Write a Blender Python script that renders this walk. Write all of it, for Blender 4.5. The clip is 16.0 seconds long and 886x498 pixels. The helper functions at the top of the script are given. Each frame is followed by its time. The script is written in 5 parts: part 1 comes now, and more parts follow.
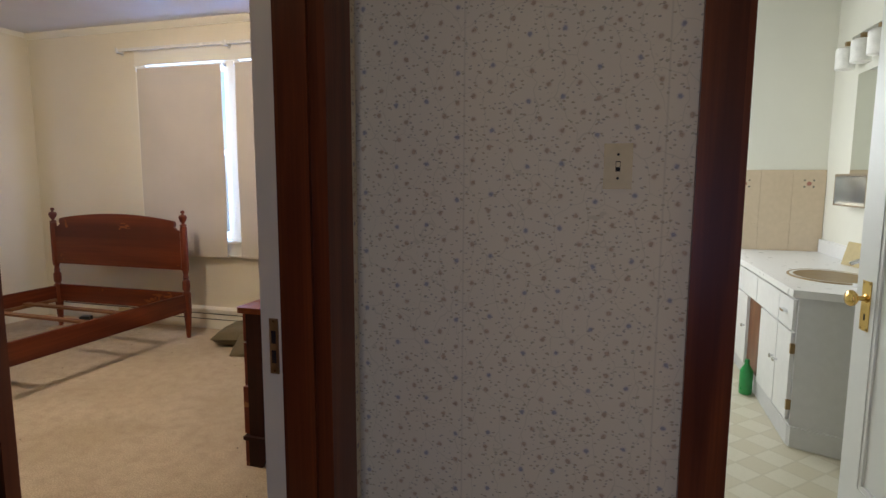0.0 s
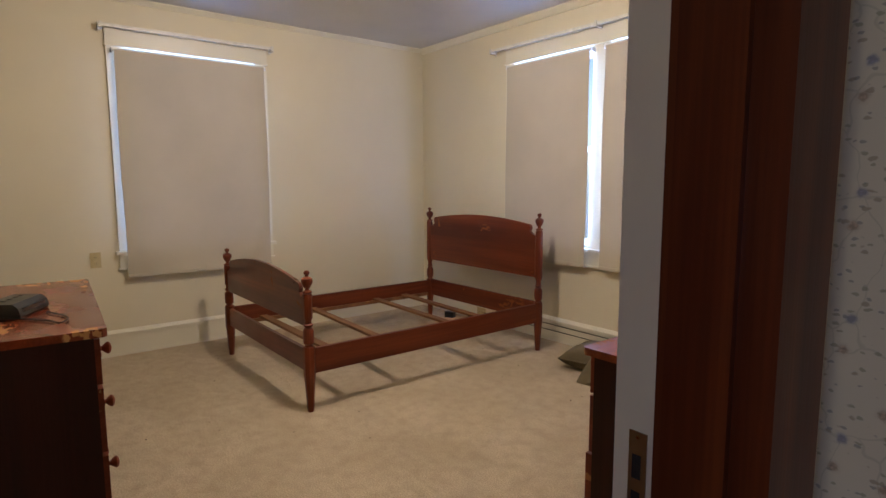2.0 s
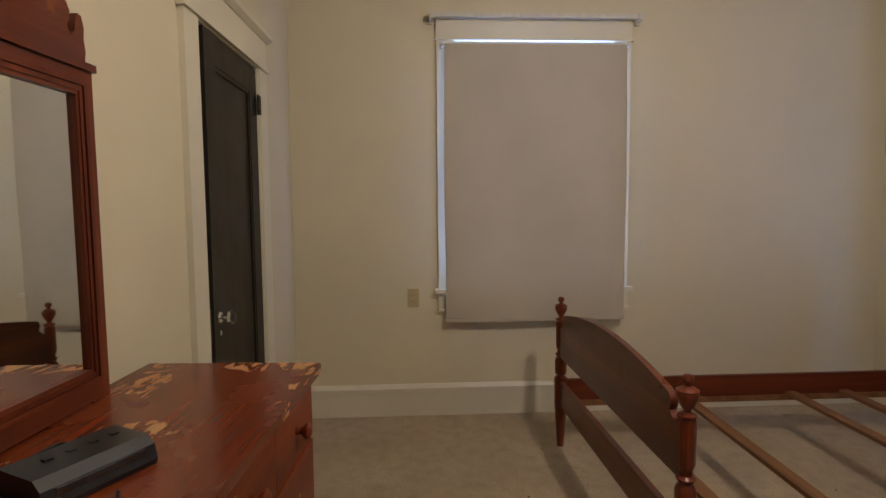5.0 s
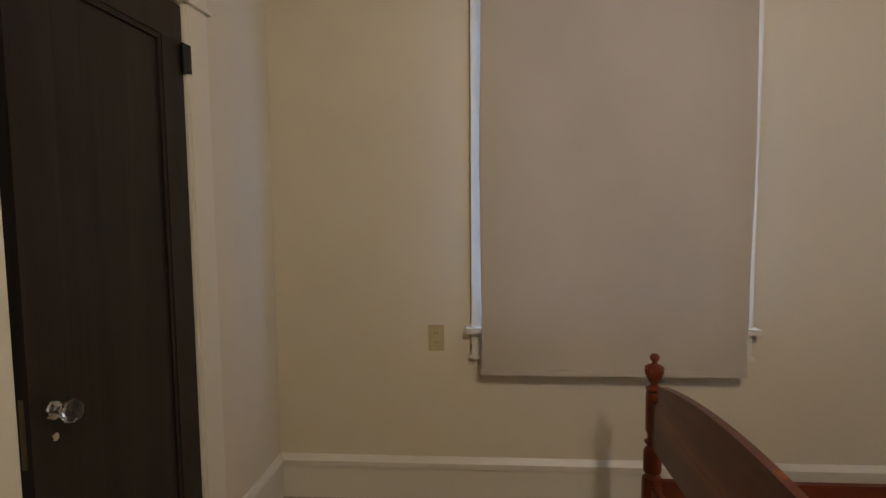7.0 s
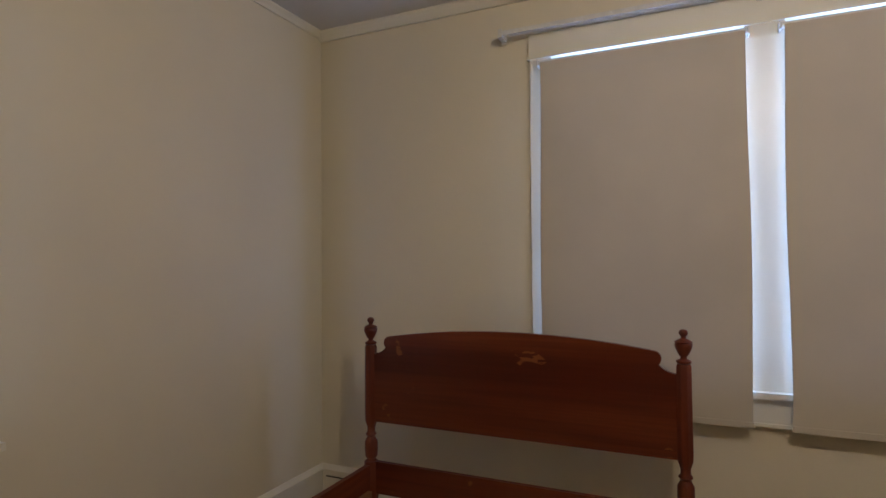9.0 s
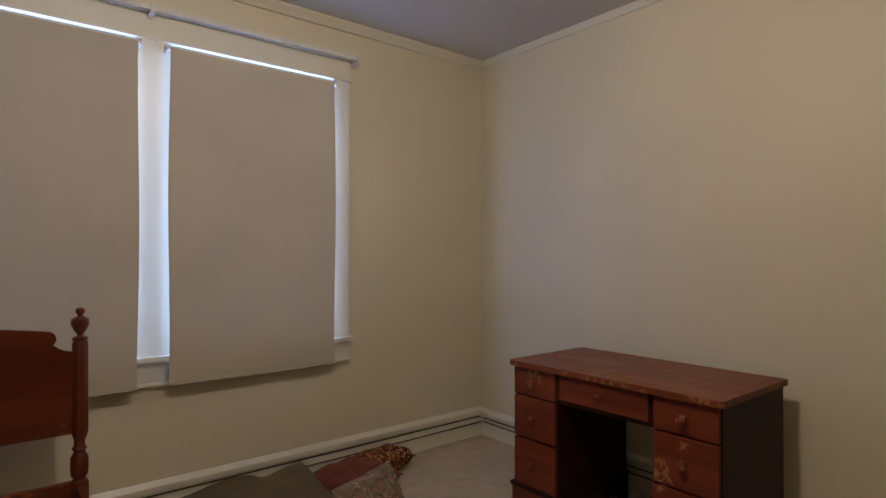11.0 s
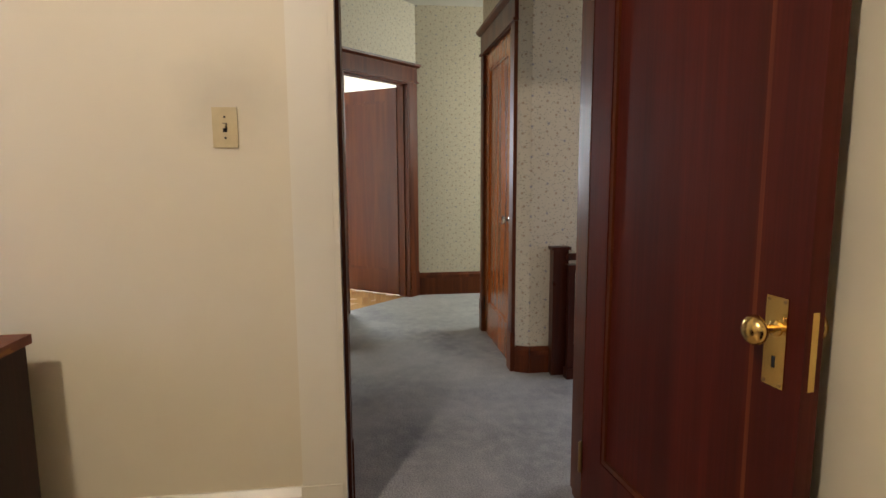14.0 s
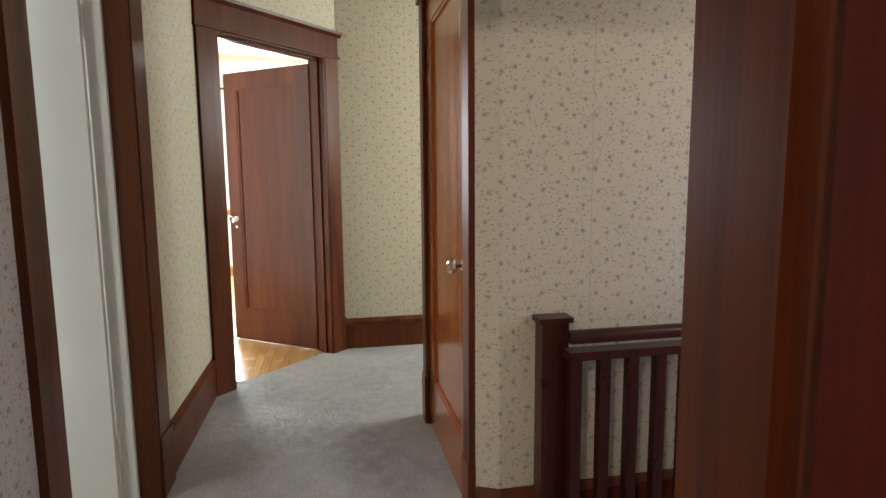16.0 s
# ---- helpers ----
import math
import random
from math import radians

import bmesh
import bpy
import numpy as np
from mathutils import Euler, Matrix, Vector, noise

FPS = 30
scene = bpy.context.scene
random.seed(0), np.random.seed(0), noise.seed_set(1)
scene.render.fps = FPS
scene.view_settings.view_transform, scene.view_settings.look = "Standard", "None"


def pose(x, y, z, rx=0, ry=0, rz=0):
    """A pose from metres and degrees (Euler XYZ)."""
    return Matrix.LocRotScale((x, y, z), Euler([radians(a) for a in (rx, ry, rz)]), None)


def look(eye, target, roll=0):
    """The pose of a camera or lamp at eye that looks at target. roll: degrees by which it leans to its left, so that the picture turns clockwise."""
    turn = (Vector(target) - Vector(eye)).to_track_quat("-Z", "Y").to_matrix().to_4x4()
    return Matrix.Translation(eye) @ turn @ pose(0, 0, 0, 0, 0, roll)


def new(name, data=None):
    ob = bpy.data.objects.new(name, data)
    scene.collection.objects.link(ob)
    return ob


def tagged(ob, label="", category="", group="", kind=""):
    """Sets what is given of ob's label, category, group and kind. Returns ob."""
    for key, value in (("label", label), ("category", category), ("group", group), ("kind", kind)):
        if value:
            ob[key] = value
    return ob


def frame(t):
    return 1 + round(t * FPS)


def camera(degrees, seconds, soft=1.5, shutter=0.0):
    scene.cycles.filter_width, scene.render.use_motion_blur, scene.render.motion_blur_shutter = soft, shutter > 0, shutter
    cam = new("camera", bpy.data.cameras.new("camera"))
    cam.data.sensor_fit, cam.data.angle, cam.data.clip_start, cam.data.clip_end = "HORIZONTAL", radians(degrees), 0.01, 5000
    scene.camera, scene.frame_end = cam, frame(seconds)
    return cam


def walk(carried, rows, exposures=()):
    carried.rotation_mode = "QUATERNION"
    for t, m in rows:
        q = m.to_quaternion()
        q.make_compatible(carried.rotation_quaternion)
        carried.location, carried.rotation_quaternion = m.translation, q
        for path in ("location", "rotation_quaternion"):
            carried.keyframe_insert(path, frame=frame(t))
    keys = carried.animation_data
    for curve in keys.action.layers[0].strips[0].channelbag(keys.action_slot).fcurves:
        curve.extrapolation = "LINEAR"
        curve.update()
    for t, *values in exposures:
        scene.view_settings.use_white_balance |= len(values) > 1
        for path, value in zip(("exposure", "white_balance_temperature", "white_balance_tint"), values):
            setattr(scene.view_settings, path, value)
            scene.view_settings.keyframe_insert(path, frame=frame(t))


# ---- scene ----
cam = camera(76.3, 16.0)
PATH = [
    (0, (0.878, -1.516, 1.33), (0.324, 0.39, 1.086), 0.2),
    (0.5, (0.867, -1.342, 1.34), (-0.102, 0.389, 1.091), -0.1),
    (1, (0.765, -1.171, 1.34), (-0.45, 0.398, 1.094), -0.0),
    (1.5, (0.604, -1.016, 1.324), (-0.815, 0.373, 1.087), -0.2),
    (2, (0.449, -0.898, 1.307), (-1.112, 0.33, 1.073), -0.2),
    (2.5, (0.294, -0.749, 1.306), (-1.44, 0.224, 1.083), -0.5),
    (3, (0.147, -0.675, 1.309), (-1.716, 0.023, 1.107), -0.5),
    (3.5, (-0.137, -0.619, 1.323), (-2.061, -0.109, 1.127), -0.4),
    (4, (-0.37, -0.578, 1.316), (-2.318, -0.168, 1.125), -0.4),
    (4.5, (-0.677, -0.472, 1.341), (-2.646, -0.177, 1.152), -0.5),
    (5, (-0.914, -0.363, 1.314), (-2.906, -0.255, 1.161), -0.5),
    (5.2, (-1.032, -0.289, 1.281), (-3.028, -0.27, 1.152), -0.5),
    (7.3, (-2.023, -0.138, 1.348), (-4.012, -0.273, 1.183), -0.5),
    (7.5, (-2.075, -0.112, 1.339), (-4.069, -0.075, 1.19), -0.4),
    (8, (-2.203, 0.008, 1.336), (-4.078, 0.693, 1.226), -0.4),
    (8.2, (-2.235, 0.064, 1.337), (-3.98, 1.038, 1.257), -0.5),
    (10.3, (-2.694, -0.244, 1.314), (-1.904, 1.592, 1.392), -0.2),
    (10.5, (-2.715, -0.273, 1.304), (-1.786, 1.497, 1.375), -0.1),
    (11, (-2.768, -0.325, 1.284), (-1.509, 1.23, 1.303), 0.0),
    (11.5, (-2.816, -0.295, 1.228), (-1.227, 0.92, 1.202), 0.4),
    (12, (-2.795, -0.315, 1.193), (-0.963, 0.486, 1.124), 0.3),
    (12.5, (-2.611, -0.328, 1.183), (-0.665, 0.113, 1.051), -0.0),
    (13, (-2.386, -0.31, 1.163), (-0.403, -0.137, 0.972), -0.2),
    (13.5, (-2.074, -0.246, 1.182), (-0.089, -0.278, 0.94), -0.3),
    (14, (-1.739, -0.303, 1.176), (0.228, -0.553, 0.915), -0.3),
    (14.5, (-1.407, -0.424, 1.201), (0.538, -0.804, 0.937), -0.7),
    (15, (-1.018, -0.515, 1.197), (0.922, -0.928, 0.937), -0.5),
    (15.5, (-0.678, -0.581, 1.184), (1.261, -0.999, 0.931), -0.4),
    (16, (-0.309, -0.685, 1.202), (1.639, -1.069, 0.961), -0.5),
]
EXPOSURE = [(0, 0.3), (1, 0.4), (2, 0.25), (3, -0.05), (3.5, -0.15), (5, -0.22), (8, -0.42), (10.5, -0.68), (12, -0.42), (13, 0.06), (13.5, 0.22), (14, 0.45), (15, 0.6), (16, 0.72)]
walk(cam, [(t, look(eye, target, roll)) for t, eye, target, roll in PATH], EXPOSURE)

# ---- world, lights ----
world = bpy.data.worlds.new("sky")
scene.world = world
world.use_nodes = True
wn = world.node_tree.nodes
sky = wn.new("ShaderNodeTexSky")
sky.sky_type = "NISHITA"
sky.sun_disc = False
sky.sun_elevation, sky.sun_rotation = radians(40), radians(120)
world.node_tree.links.new(sky.outputs[0], wn["Background"].inputs[0])
wn["Background"].inputs[1].default_value = 0.12


def lamp(name, kind, m, energy, color, **kw):
    d = bpy.data.lights.new(name, kind)
    d.energy, d.color = energy, color
    for k, v in kw.items():
        if k == "size":
            d.size = v
        elif k == "size_y":
            d.shape, d.size_y = "RECTANGLE", v
        elif k == "radius":
            d.shadow_soft_size = v
        elif k == "angle":
            d.angle = v
    ob = new(name, d)
    ob.matrix_world = m
    return ob


sun = lamp("sun", "SUN", look((0, 0, 0), (-0.663, 0.383, -0.643)), 1.0, (1, 0.95, 0.88), angle=radians(10))
COOL, WARM = (0.26, 0.42, 1.0), (1.0, 0.85, 0.74)
bedroom_lamp = lamp("bedroom_lamp", "POINT", pose(-1.97, 0.64, 2.47), 71, WARM, radius=0.05)
# added fill, out of view, aimed through the bathroom door to brighten the hall
bath_door_fill = lamp("bath_window_light", "AREA", look((0.85, 3.22, 1.75), (1.6, 0.0, 0.4)), 19, (0.86, 0.93, 1.0), size=0.8, size_y=0.9)
bath_side = lamp("bath_side_window_light", "AREA", look((0.30, 2.3, 1.6), (2.4, 2.2, 1.3)), 14, (0.96, 0.98, 1.0), size=0.9, size_y=1.2)
room_lamp = lamp("far_room_window_light", "AREA", look((7.1, 0.9, 1.6), (3.5, -0.3, 1.0)), 230, (0.88, 0.94, 1.0), size=1.6, size_y=1.5)
# warm fill added to lift the wallpaper; no lamp is known by the stairs
stair_warm_fill = lamp("stair_lamp_light", "AREA", look((0.45, -3.1, 1.9), (1.4, -1.2, 1.1)), 7, (1.0, 0.89, 0.71), size=0.7, size_y=0.9)
stair_lamp = lamp("stair_window_light", "AREA", look((1.05, -3.25, 1.0), (0.3, 0, 0.1)), 7, (0.30, 0.46, 1.0), size=0.5, size_y=0.7)
# unseen fill added on the landing to brighten the hall's east end and carpet
landing_fill = lamp("landing_window_light", "AREA", look((3.05, -3.3, 1.75), (2.9, -0.6, 0.5)), 46, (0.88, 0.95, 0.93), size=1.1, size_y=1.3)


# ---- materials ----
def srgb(r, g, b):
    return tuple(((c / 255) / 12.92 if c / 255 < 0.04045 else ((c / 255 + 0.055) / 1.055) ** 2.4) for c in (r, g, b)) + (1,)


class M:
    """A small writer of node materials."""

    def __init__(self, name):
        self.m = bpy.data.materials.new(name)
        self.m.use_nodes = True
        self.t = self.m.node_tree
        self.b = self.t.nodes["Principled BSDF"]
        self.co = self.n("ShaderNodeTexCoord").outputs["Object"]

    def n(self, kind, **kw):
        node = self.t.nodes.new(kind)
        for k, v in kw.items():
            if k == "op":
                node.operation = v
            elif k == "feature":
                node.feature = v
            elif k == "mode":
                node.blend_type = v
        return node

    def put(self, sock, v):
        if hasattr(v, "is_output"):
            self.t.links.new(v, sock)
        else:
            sock.default_value = v

    def map(self, scale=(1, 1, 1), rot=(0, 0, 0), src=None, loc=(0, 0, 0)):
        n = self.n("ShaderNodeMapping")
        self.put(n.inputs[0], src or self.co)
        n.inputs[1].default_value, n.inputs[2].default_value, n.inputs[3].default_value = loc, rot, scale
        return n.outputs[0]

    def noise(self, scale, detail=3, vec=None, dist=0.0):
        n = self.n("ShaderNodeTexNoise")
        self.put(n.inputs["Vector"], vec or self.co)
        n.inputs["Scale"].default_value, n.inputs["Detail"].default_value, n.inputs["Distortion"].default_value = scale, detail, dist
        return n.outputs[0]

    def vor(self, scale, vec=None, out="Distance", rand=1.0, feature="F1"):
        n = self.n("ShaderNodeTexVoronoi", feature=feature)
        self.put(n.inputs["Vector"], vec or self.co)
        n.inputs["Scale"].default_value, n.inputs["Randomness"].default_value = scale, rand
        return n.outputs[out]

    def ramp(self, fac, *stops):
        n = self.n("ShaderNodeValToRGB")
        self.put(n.inputs[0], fac)
        e = n.color_ramp.elements
        while len(e) < len(stops):
            e.new(0.5)
        for el, (p, c) in zip(e, stops):
            el.position = p
            el.color = c if hasattr(c, "__len__") else (c, c, c, 1)
        return n.outputs[0]

    def mix(self, fac, a, b, mode="MIX"):
        n = self.n("ShaderNodeMixRGB", mode=mode)
        for s, v in zip(n.inputs, (fac, a, b)):
            self.put(s, v)
        return n.outputs[0]

    def math(self, op, a, b=0.0):
        n = self.n("ShaderNodeMath", op=op)
        self.put(n.inputs[0], a)
        self.put(n.inputs[1], b)
        return n.outputs[0]

    def bump(self, h, strength=0.2, dist=0.01):
        n = self.n("ShaderNodeBump")
        n.inputs["Strength"].default_value, n.inputs["Distance"].default_value = strength, dist
        self.put(n.inputs["Height"], h)
        self.put(self.b.inputs["Normal"], n.outputs[0])
        return self

    def done(self, color, rough=0.6, metal=0.0, coat=0.0, spec=0.5):
        self.put(self.b.inputs["Base Color"], color)
        self.put(self.b.inputs["Roughness"], rough)
        self.b.inputs["Metallic"].default_value = metal
        self.b.inputs["Coat Weight"].default_value = coat
        self.b.inputs["Coat Roughness"].default_value = 0.15
        self.b.inputs["Specular IOR Level"].default_value = spec
        return self.m


def world_co(m):
    """Coordinates in the world, for surfaces whose parts must match."""
    return m.n("ShaderNodeNewGeometry").outputs["Position"]


def paint(name, rgb, rough=0.55, blotch=0.06, grain=0.12, spec=0.4, smudge=None):
    m = M(name)
    w = world_co(m)
    big = m.noise(1.3, 3, w)
    small = m.noise(14, 4, w)
    dark = tuple(c * (1 - blotch * 2) for c in rgb[:3]) + (1,)
    col = m.mix(m.ramp(big, (0.35, 0.0), (0.7, 1.0)), dark, rgb)
    col = m.mix(m.math("MULTIPLY", m.ramp(small, (0.45, 0.0), (0.75, 1.0)), blotch), col, tuple(c * 0.75 for c in rgb[:3]) + (1,))
    if smudge:
        d = m.n("ShaderNodeVectorMath", op="DISTANCE")
        m.put(d.inputs[0], w)
        d.inputs[1].default_value = smudge
        near = m.math("ADD", d.outputs["Value"], m.math("MULTIPLY", m.math("SUBTRACT", small, 0.5), 0.10))
        col = m.mix(m.ramp(near, (0.05, 0.30), (0.19, 0.0)), col, tuple(c * 0.5 for c in rgb[:3]) + (1,))
    m.bump(m.noise(160, 2, w), grain, 0.002)
    return m.done(col, rough, spec=spec)


def wood(name, dark, light, axis="z", rough=0.32, coat=0.25, scuff=0.0, scuff_rgb=(0.55, 0.33, 0.13, 1), grain=1.0):
    m = M(name)
    k = {"x": (0.06, 1, 1), "y": (1, 0.06, 1), "z": (1, 1, 0.06)}[axis]
    k2 = {"x": (0.02, 1, 1), "y": (1, 0.02, 1), "z": (1, 1, 0.02)}[axis]
    rnd = m.n("ShaderNodeObjectInfo").outputs["Random"]
    add = m.n("ShaderNodeVectorMath", op="ADD")
    m.put(add.inputs[0], m.co)
    m.put(add.inputs[1], m.math("MULTIPLY", rnd, 7.0))
    src = add.outputs[0]
    broad = m.noise(9 * grain, 4, m.map(k, src=src), 1.2)
    fine = m.noise(140 * grain, 4, m.map(k2, src=src))
    col = m.mix(m.ramp(broad, (0.32, 0.0), (0.68, 1.0)), dark, light)
    col = m.mix(m.math("MULTIPLY", m.ramp(fine, (0.4, 1.0), (0.62, 0.0)), 0.25), col, tuple(c * 0.55 for c in dark[:3]) + (1,))
    r = m.math("ADD", m.math("MULTIPLY", m.noise(6, 4), 0.18), rough - 0.09)
    if scuff:
        s1 = m.ramp(m.noise(5.5, 2, m.map((1, 1, 1), src=src), 0.3), (scuff, 0.0), (scuff + 0.02, 1.0))
        s2 = m.ramp(m.noise(42, 5, m.map((0.35, 1.3, 1), (0, 0, 0.7), src=src), 0.4), (0.50, 0.0), (0.54, 1.0))
        mask = m.math("MULTIPLY", s1, s2)
        col = m.mix(mask, col, scuff_rgb)
        r = m.math("ADD", r, m.math("MULTIPLY", mask, 0.4))
    m.bump(fine, 0.12, 0.002)
    return m.done(col, r, coat=coat * 0.5, spec=0.22)


def carpet(name, a, b, c):
    m = M(name)
    w = world_co(m)
    big = m.noise(1.6, 4, w, 0.5)
    mid = m.noise(14, 4, w)
    tuft = m.noise(150, 3, w)
    col = m.mix(m.ramp(big, (0.36, 0.0), (0.66, 1.0)), a, b)
    col = m.mix(m.math("MULTIPLY", m.ramp(mid, (0.42, 0.0), (0.7, 1.0)), 0.45), col, c)
    col = m.mix(m.math("MULTIPLY", m.ramp(tuft, (0.35, 1.0), (0.62, 0.0)), 0.5), col, tuple(x * 0.5 for x in a[:3]) + (1,))
    stain = m.ramp(m.noise(5.0, 3, w, 1.0), (0.66, 0.0), (0.78, 1.0))
    col = m.mix(m.math("MULTIPLY", stain, 0.35), col, tuple(x * 0.55 for x in a[:3]) + (1,))
    h = m.math("ADD", m.math("MULTIPLY", tuft, 0.5), m.math("MULTIPLY", m.noise(22, 3, w), 0.7))
    m.bump(h, 0.9, 0.016)
    return m.done(col, 0.95, spec=0.1)


def wallpaper(name, ground, rose, blue, leaf):
    """Small sprigs on trailing stems; the pattern runs along whichever way the wall goes."""
    m = M(name)
    geo = m.n("ShaderNodeNewGeometry")
    sep, nor = m.n("ShaderNodeSeparateXYZ"), m.n("ShaderNodeSeparateXYZ")
    m.put(sep.inputs[0], geo.outputs["Position"])
    m.put(nor.inputs[0], geo.outputs["Normal"])
    x, y, z = sep.outputs
    nx, ny = m.math("ABSOLUTE", nor.outputs[0]), m.math("ABSOLUTE", nor.outputs[1])
    u = m.math("SUBTRACT", m.math("MULTIPLY", x, m.math("ROUND", m.math("MULTIPLY", ny, 1.0))), m.math("MULTIPLY", y, m.math("ROUND", nx)))
    cmb = m.n("ShaderNodeCombineXYZ")
    m.put(cmb.inputs[0], u)
    m.put(cmb.inputs[1], z)
    v = cmb.outputs[0]

    def warped(scale, amount):
        t = m.n("ShaderNodeTexNoise")
        m.put(t.inputs["Vector"], v)
        t.inputs["Scale"].default_value = scale
        sc, ad = m.n("ShaderNodeVectorMath", op="SCALE"), m.n("ShaderNodeVectorMath", op="ADD")
        m.put(sc.inputs[0], t.outputs["Color"])
        sc.inputs["Scale"].default_value = amount
        m.put(ad.inputs[0], v)
        m.put(ad.inputs[1], sc.outputs[0])
        return ad.outputs[0]

    vv = warped(95, 0.008)
    soft = warped(14, 0.05)
    col = m.mix(m.math("MULTIPLY", m.noise(3, 3, v), 0.25), ground, tuple(c * 0.85 for c in ground[:3]) + (1,))
    stem = m.vor(12, m.map((1, 0.7, 1), (0, 0, 0.5), src=soft), feature="DISTANCE_TO_EDGE", rand=0.9)
    col = m.mix(m.ramp(stem, (0.006, 0.28), (0.014, 0.0)), col, leaf)

    def vec(op, x, y):
        n = m.n("ShaderNodeVectorMath", op=op)
        m.put(n.inputs[0], x)
        if y is not None:
            m.put(n.inputs[1], y)
        return n.outputs["Value" if op == "LENGTH" else "Vector"]

    def sprigs(points):
        """Distance in metres to the nearest of some points that repeat every 0.37 x 0.17 m."""
        best = None
        cell = vec("MULTIPLY", vv, (1 / 0.37, 1 / 0.17, 0))
        for a, b in points:
            w = vec("SUBTRACT", vec("FRACTION", vec("SUBTRACT", cell, (a - 0.5, b - 0.5, 0)), None), (0.5, 0.5, 0))
            d = vec("LENGTH", vec("MULTIPLY", w, (0.37, 0.17, 0)), None)
            best = d if best is None else m.math("MINIMUM", best, d)
        return best

    blues = sprigs([(0.06, 0.10), (0.56, 0.62), (0.30, 0.52), (0.82, 0.05)])
    roses = sprigs([(0.17, 0.30), (0.42, 0.16), (0.70, 0.30), (0.90, 0.78), (0.20, 0.86), (0.68, 0.90), (0.42, 0.80), (0.06, 0.60), (0.30, 0.06), (0.84, 0.50), (0.54, 0.36), (0.96, 0.30)])
    for sc, ang, at, tone in ((40, 0.6, (0, 0, 0), leaf), (47, -0.7, (0.3, 0.1, 0), m.mix(0.5, leaf, blue)), (36, 1.3, (0.7, 0.4, 0), m.mix(0.5, leaf, rose))):
        d = m.vor(sc, m.map((1, 1.7, 1), (0, 0, ang), src=vv, loc=at), rand=1.0)
        col = m.mix(m.ramp(d, (0.14, 0.70), (0.21, 0.0)), col, tone)
    petals = m.ramp(m.vor(210, vv), (0.25, 0.0), (0.55, 1.0))
    col = m.mix(m.ramp(roses, (0.0052, 0.75), (0.0085, 0.0)), col, m.mix(petals, tuple(c * 1.35 for c in rose[:3]) + (1,), tuple(c * 0.8 for c in rose[:3]) + (1,)))
    col = m.mix(m.ramp(blues, (0.0055, 0.85), (0.0082, 0.0)), col, m.mix(petals, tuple(c * 1.3 for c in blue[:3]) + (1,), blue))
    seam = m.math("PINGPONG", m.math("ADD", u, 0.02), 0.258)
    col = m.mix(m.ramp(seam, (0.0, 0.45), (0.003, 0.0)), col, tuple(c * 0.6 for c in ground[:3]) + (1,))
    m.bump(m.noise(220, 2, v), 0.1, 0.001)
    return m.done(col, 0.6, spec=0.3)


def plain(name, rgb, rough=0.5, metal=0.0, coat=0.0, var=0.12, bump=0.05, scale=30):
    m = M(name)
    col = m.mix(m.ramp(m.noise(scale, 4), (0.35, 0.0), (0.7, 1.0)), tuple(c * (1 - var) for c in rgb[:3]) + (1,), rgb)
    m.bump(m.noise(scale * 6, 2), bump, 0.001)
    r = m.math("ADD", m.math("MULTIPLY", m.noise(scale * 0.5, 3), 0.15), rough - 0.075)
    return m.done(col, r, metal, coat)


CREAM = paint("cream_wall_paint", (0.67, 0.605, 0.435, 1), 0.5, 0.03, smudge=(0, 0.10, 1.40))
CEIL = paint("ceiling_paint", (0.62, 0.60, 0.54, 1), 0.7, 0.05)
TRIM = paint("ivory_trim_paint", (0.72, 0.68, 0.54, 1), 0.35, 0.04, 0.08, 0.5)
WHITE = paint("white_gloss_paint", (0.78, 0.79, 0.78, 1), 0.35, 0.03, 0.06, 0.5)
BATHW = paint("bath_wall_paint", (0.80, 0.79, 0.70, 1), 0.4, 0.03)
ROOMW = paint("far_room_paint", (0.80, 0.80, 0.76, 1), 0.5, 0.03)
WALLPAPER = wallpaper("floral_wallpaper", (0.62, 0.56, 0.44, 1), (0.34, 0.225, 0.155, 1), (0.20, 0.20, 0.26, 1), (0.27, 0.26, 0.18, 1))
BEIGE = carpet("beige_carpet", (0.50, 0.405, 0.278, 1), (0.59, 0.487, 0.347, 1), (0.38, 0.290, 0.206, 1))
GREY = carpet("grey_carpet", (0.33, 0.335, 0.34, 1), (0.52, 0.515, 0.505, 1), (0.62, 0.605, 0.58, 1))
CHERRY = wood("cherry_bed_wood", (0.070, 0.012, 0.005, 1), (0.175, 0.040, 0.013, 1), "x", 0.32, 0.35, 0.67, (0.21, 0.070, 0.022, 1), 0.5)
CHERRY_Y = wood("cherry_bed_wood_long", (0.085, 0.015, 0.006, 1), (0.165, 0.036, 0.012, 1), "y", 0.40, 0.1)
CHERRY_Z = wood("cherry_bed_wood_upright", (0.085, 0.015, 0.006, 1), (0.165, 0.036, 0.012, 1), "z", 0.38, 0.15)
TOPWOOD = wood("worn_red_top", (0.12, 0.020, 0.007, 1), (0.20, 0.040, 0.012, 1), "x", 0.26, 0.5, 0.57, (0.46, 0.25, 0.10, 1))
TOPWOOD_Y = wood("worn_red_top_y", (0.12, 0.025, 0.009, 1), (0.22, 0.055, 0.018, 1), "y", 0.40, 0.1, 0.54, (0.26, 0.11, 0.04, 1))
# red case wood with the shade of the unlit sides put into its colour
CASE = wood("shaded_red_case", (0.015, 0.0030, 0.0016, 1), (0.032, 0.006, 0.003, 1), "z", 0.5, 0.0)
DRAWERW = wood("worn_red_drawer", (0.11, 0.020, 0.009, 1), (0.20, 0.040, 0.015, 1), "y", 0.42, 0.1, 0.63, (0.30, 0.13, 0.05, 1))
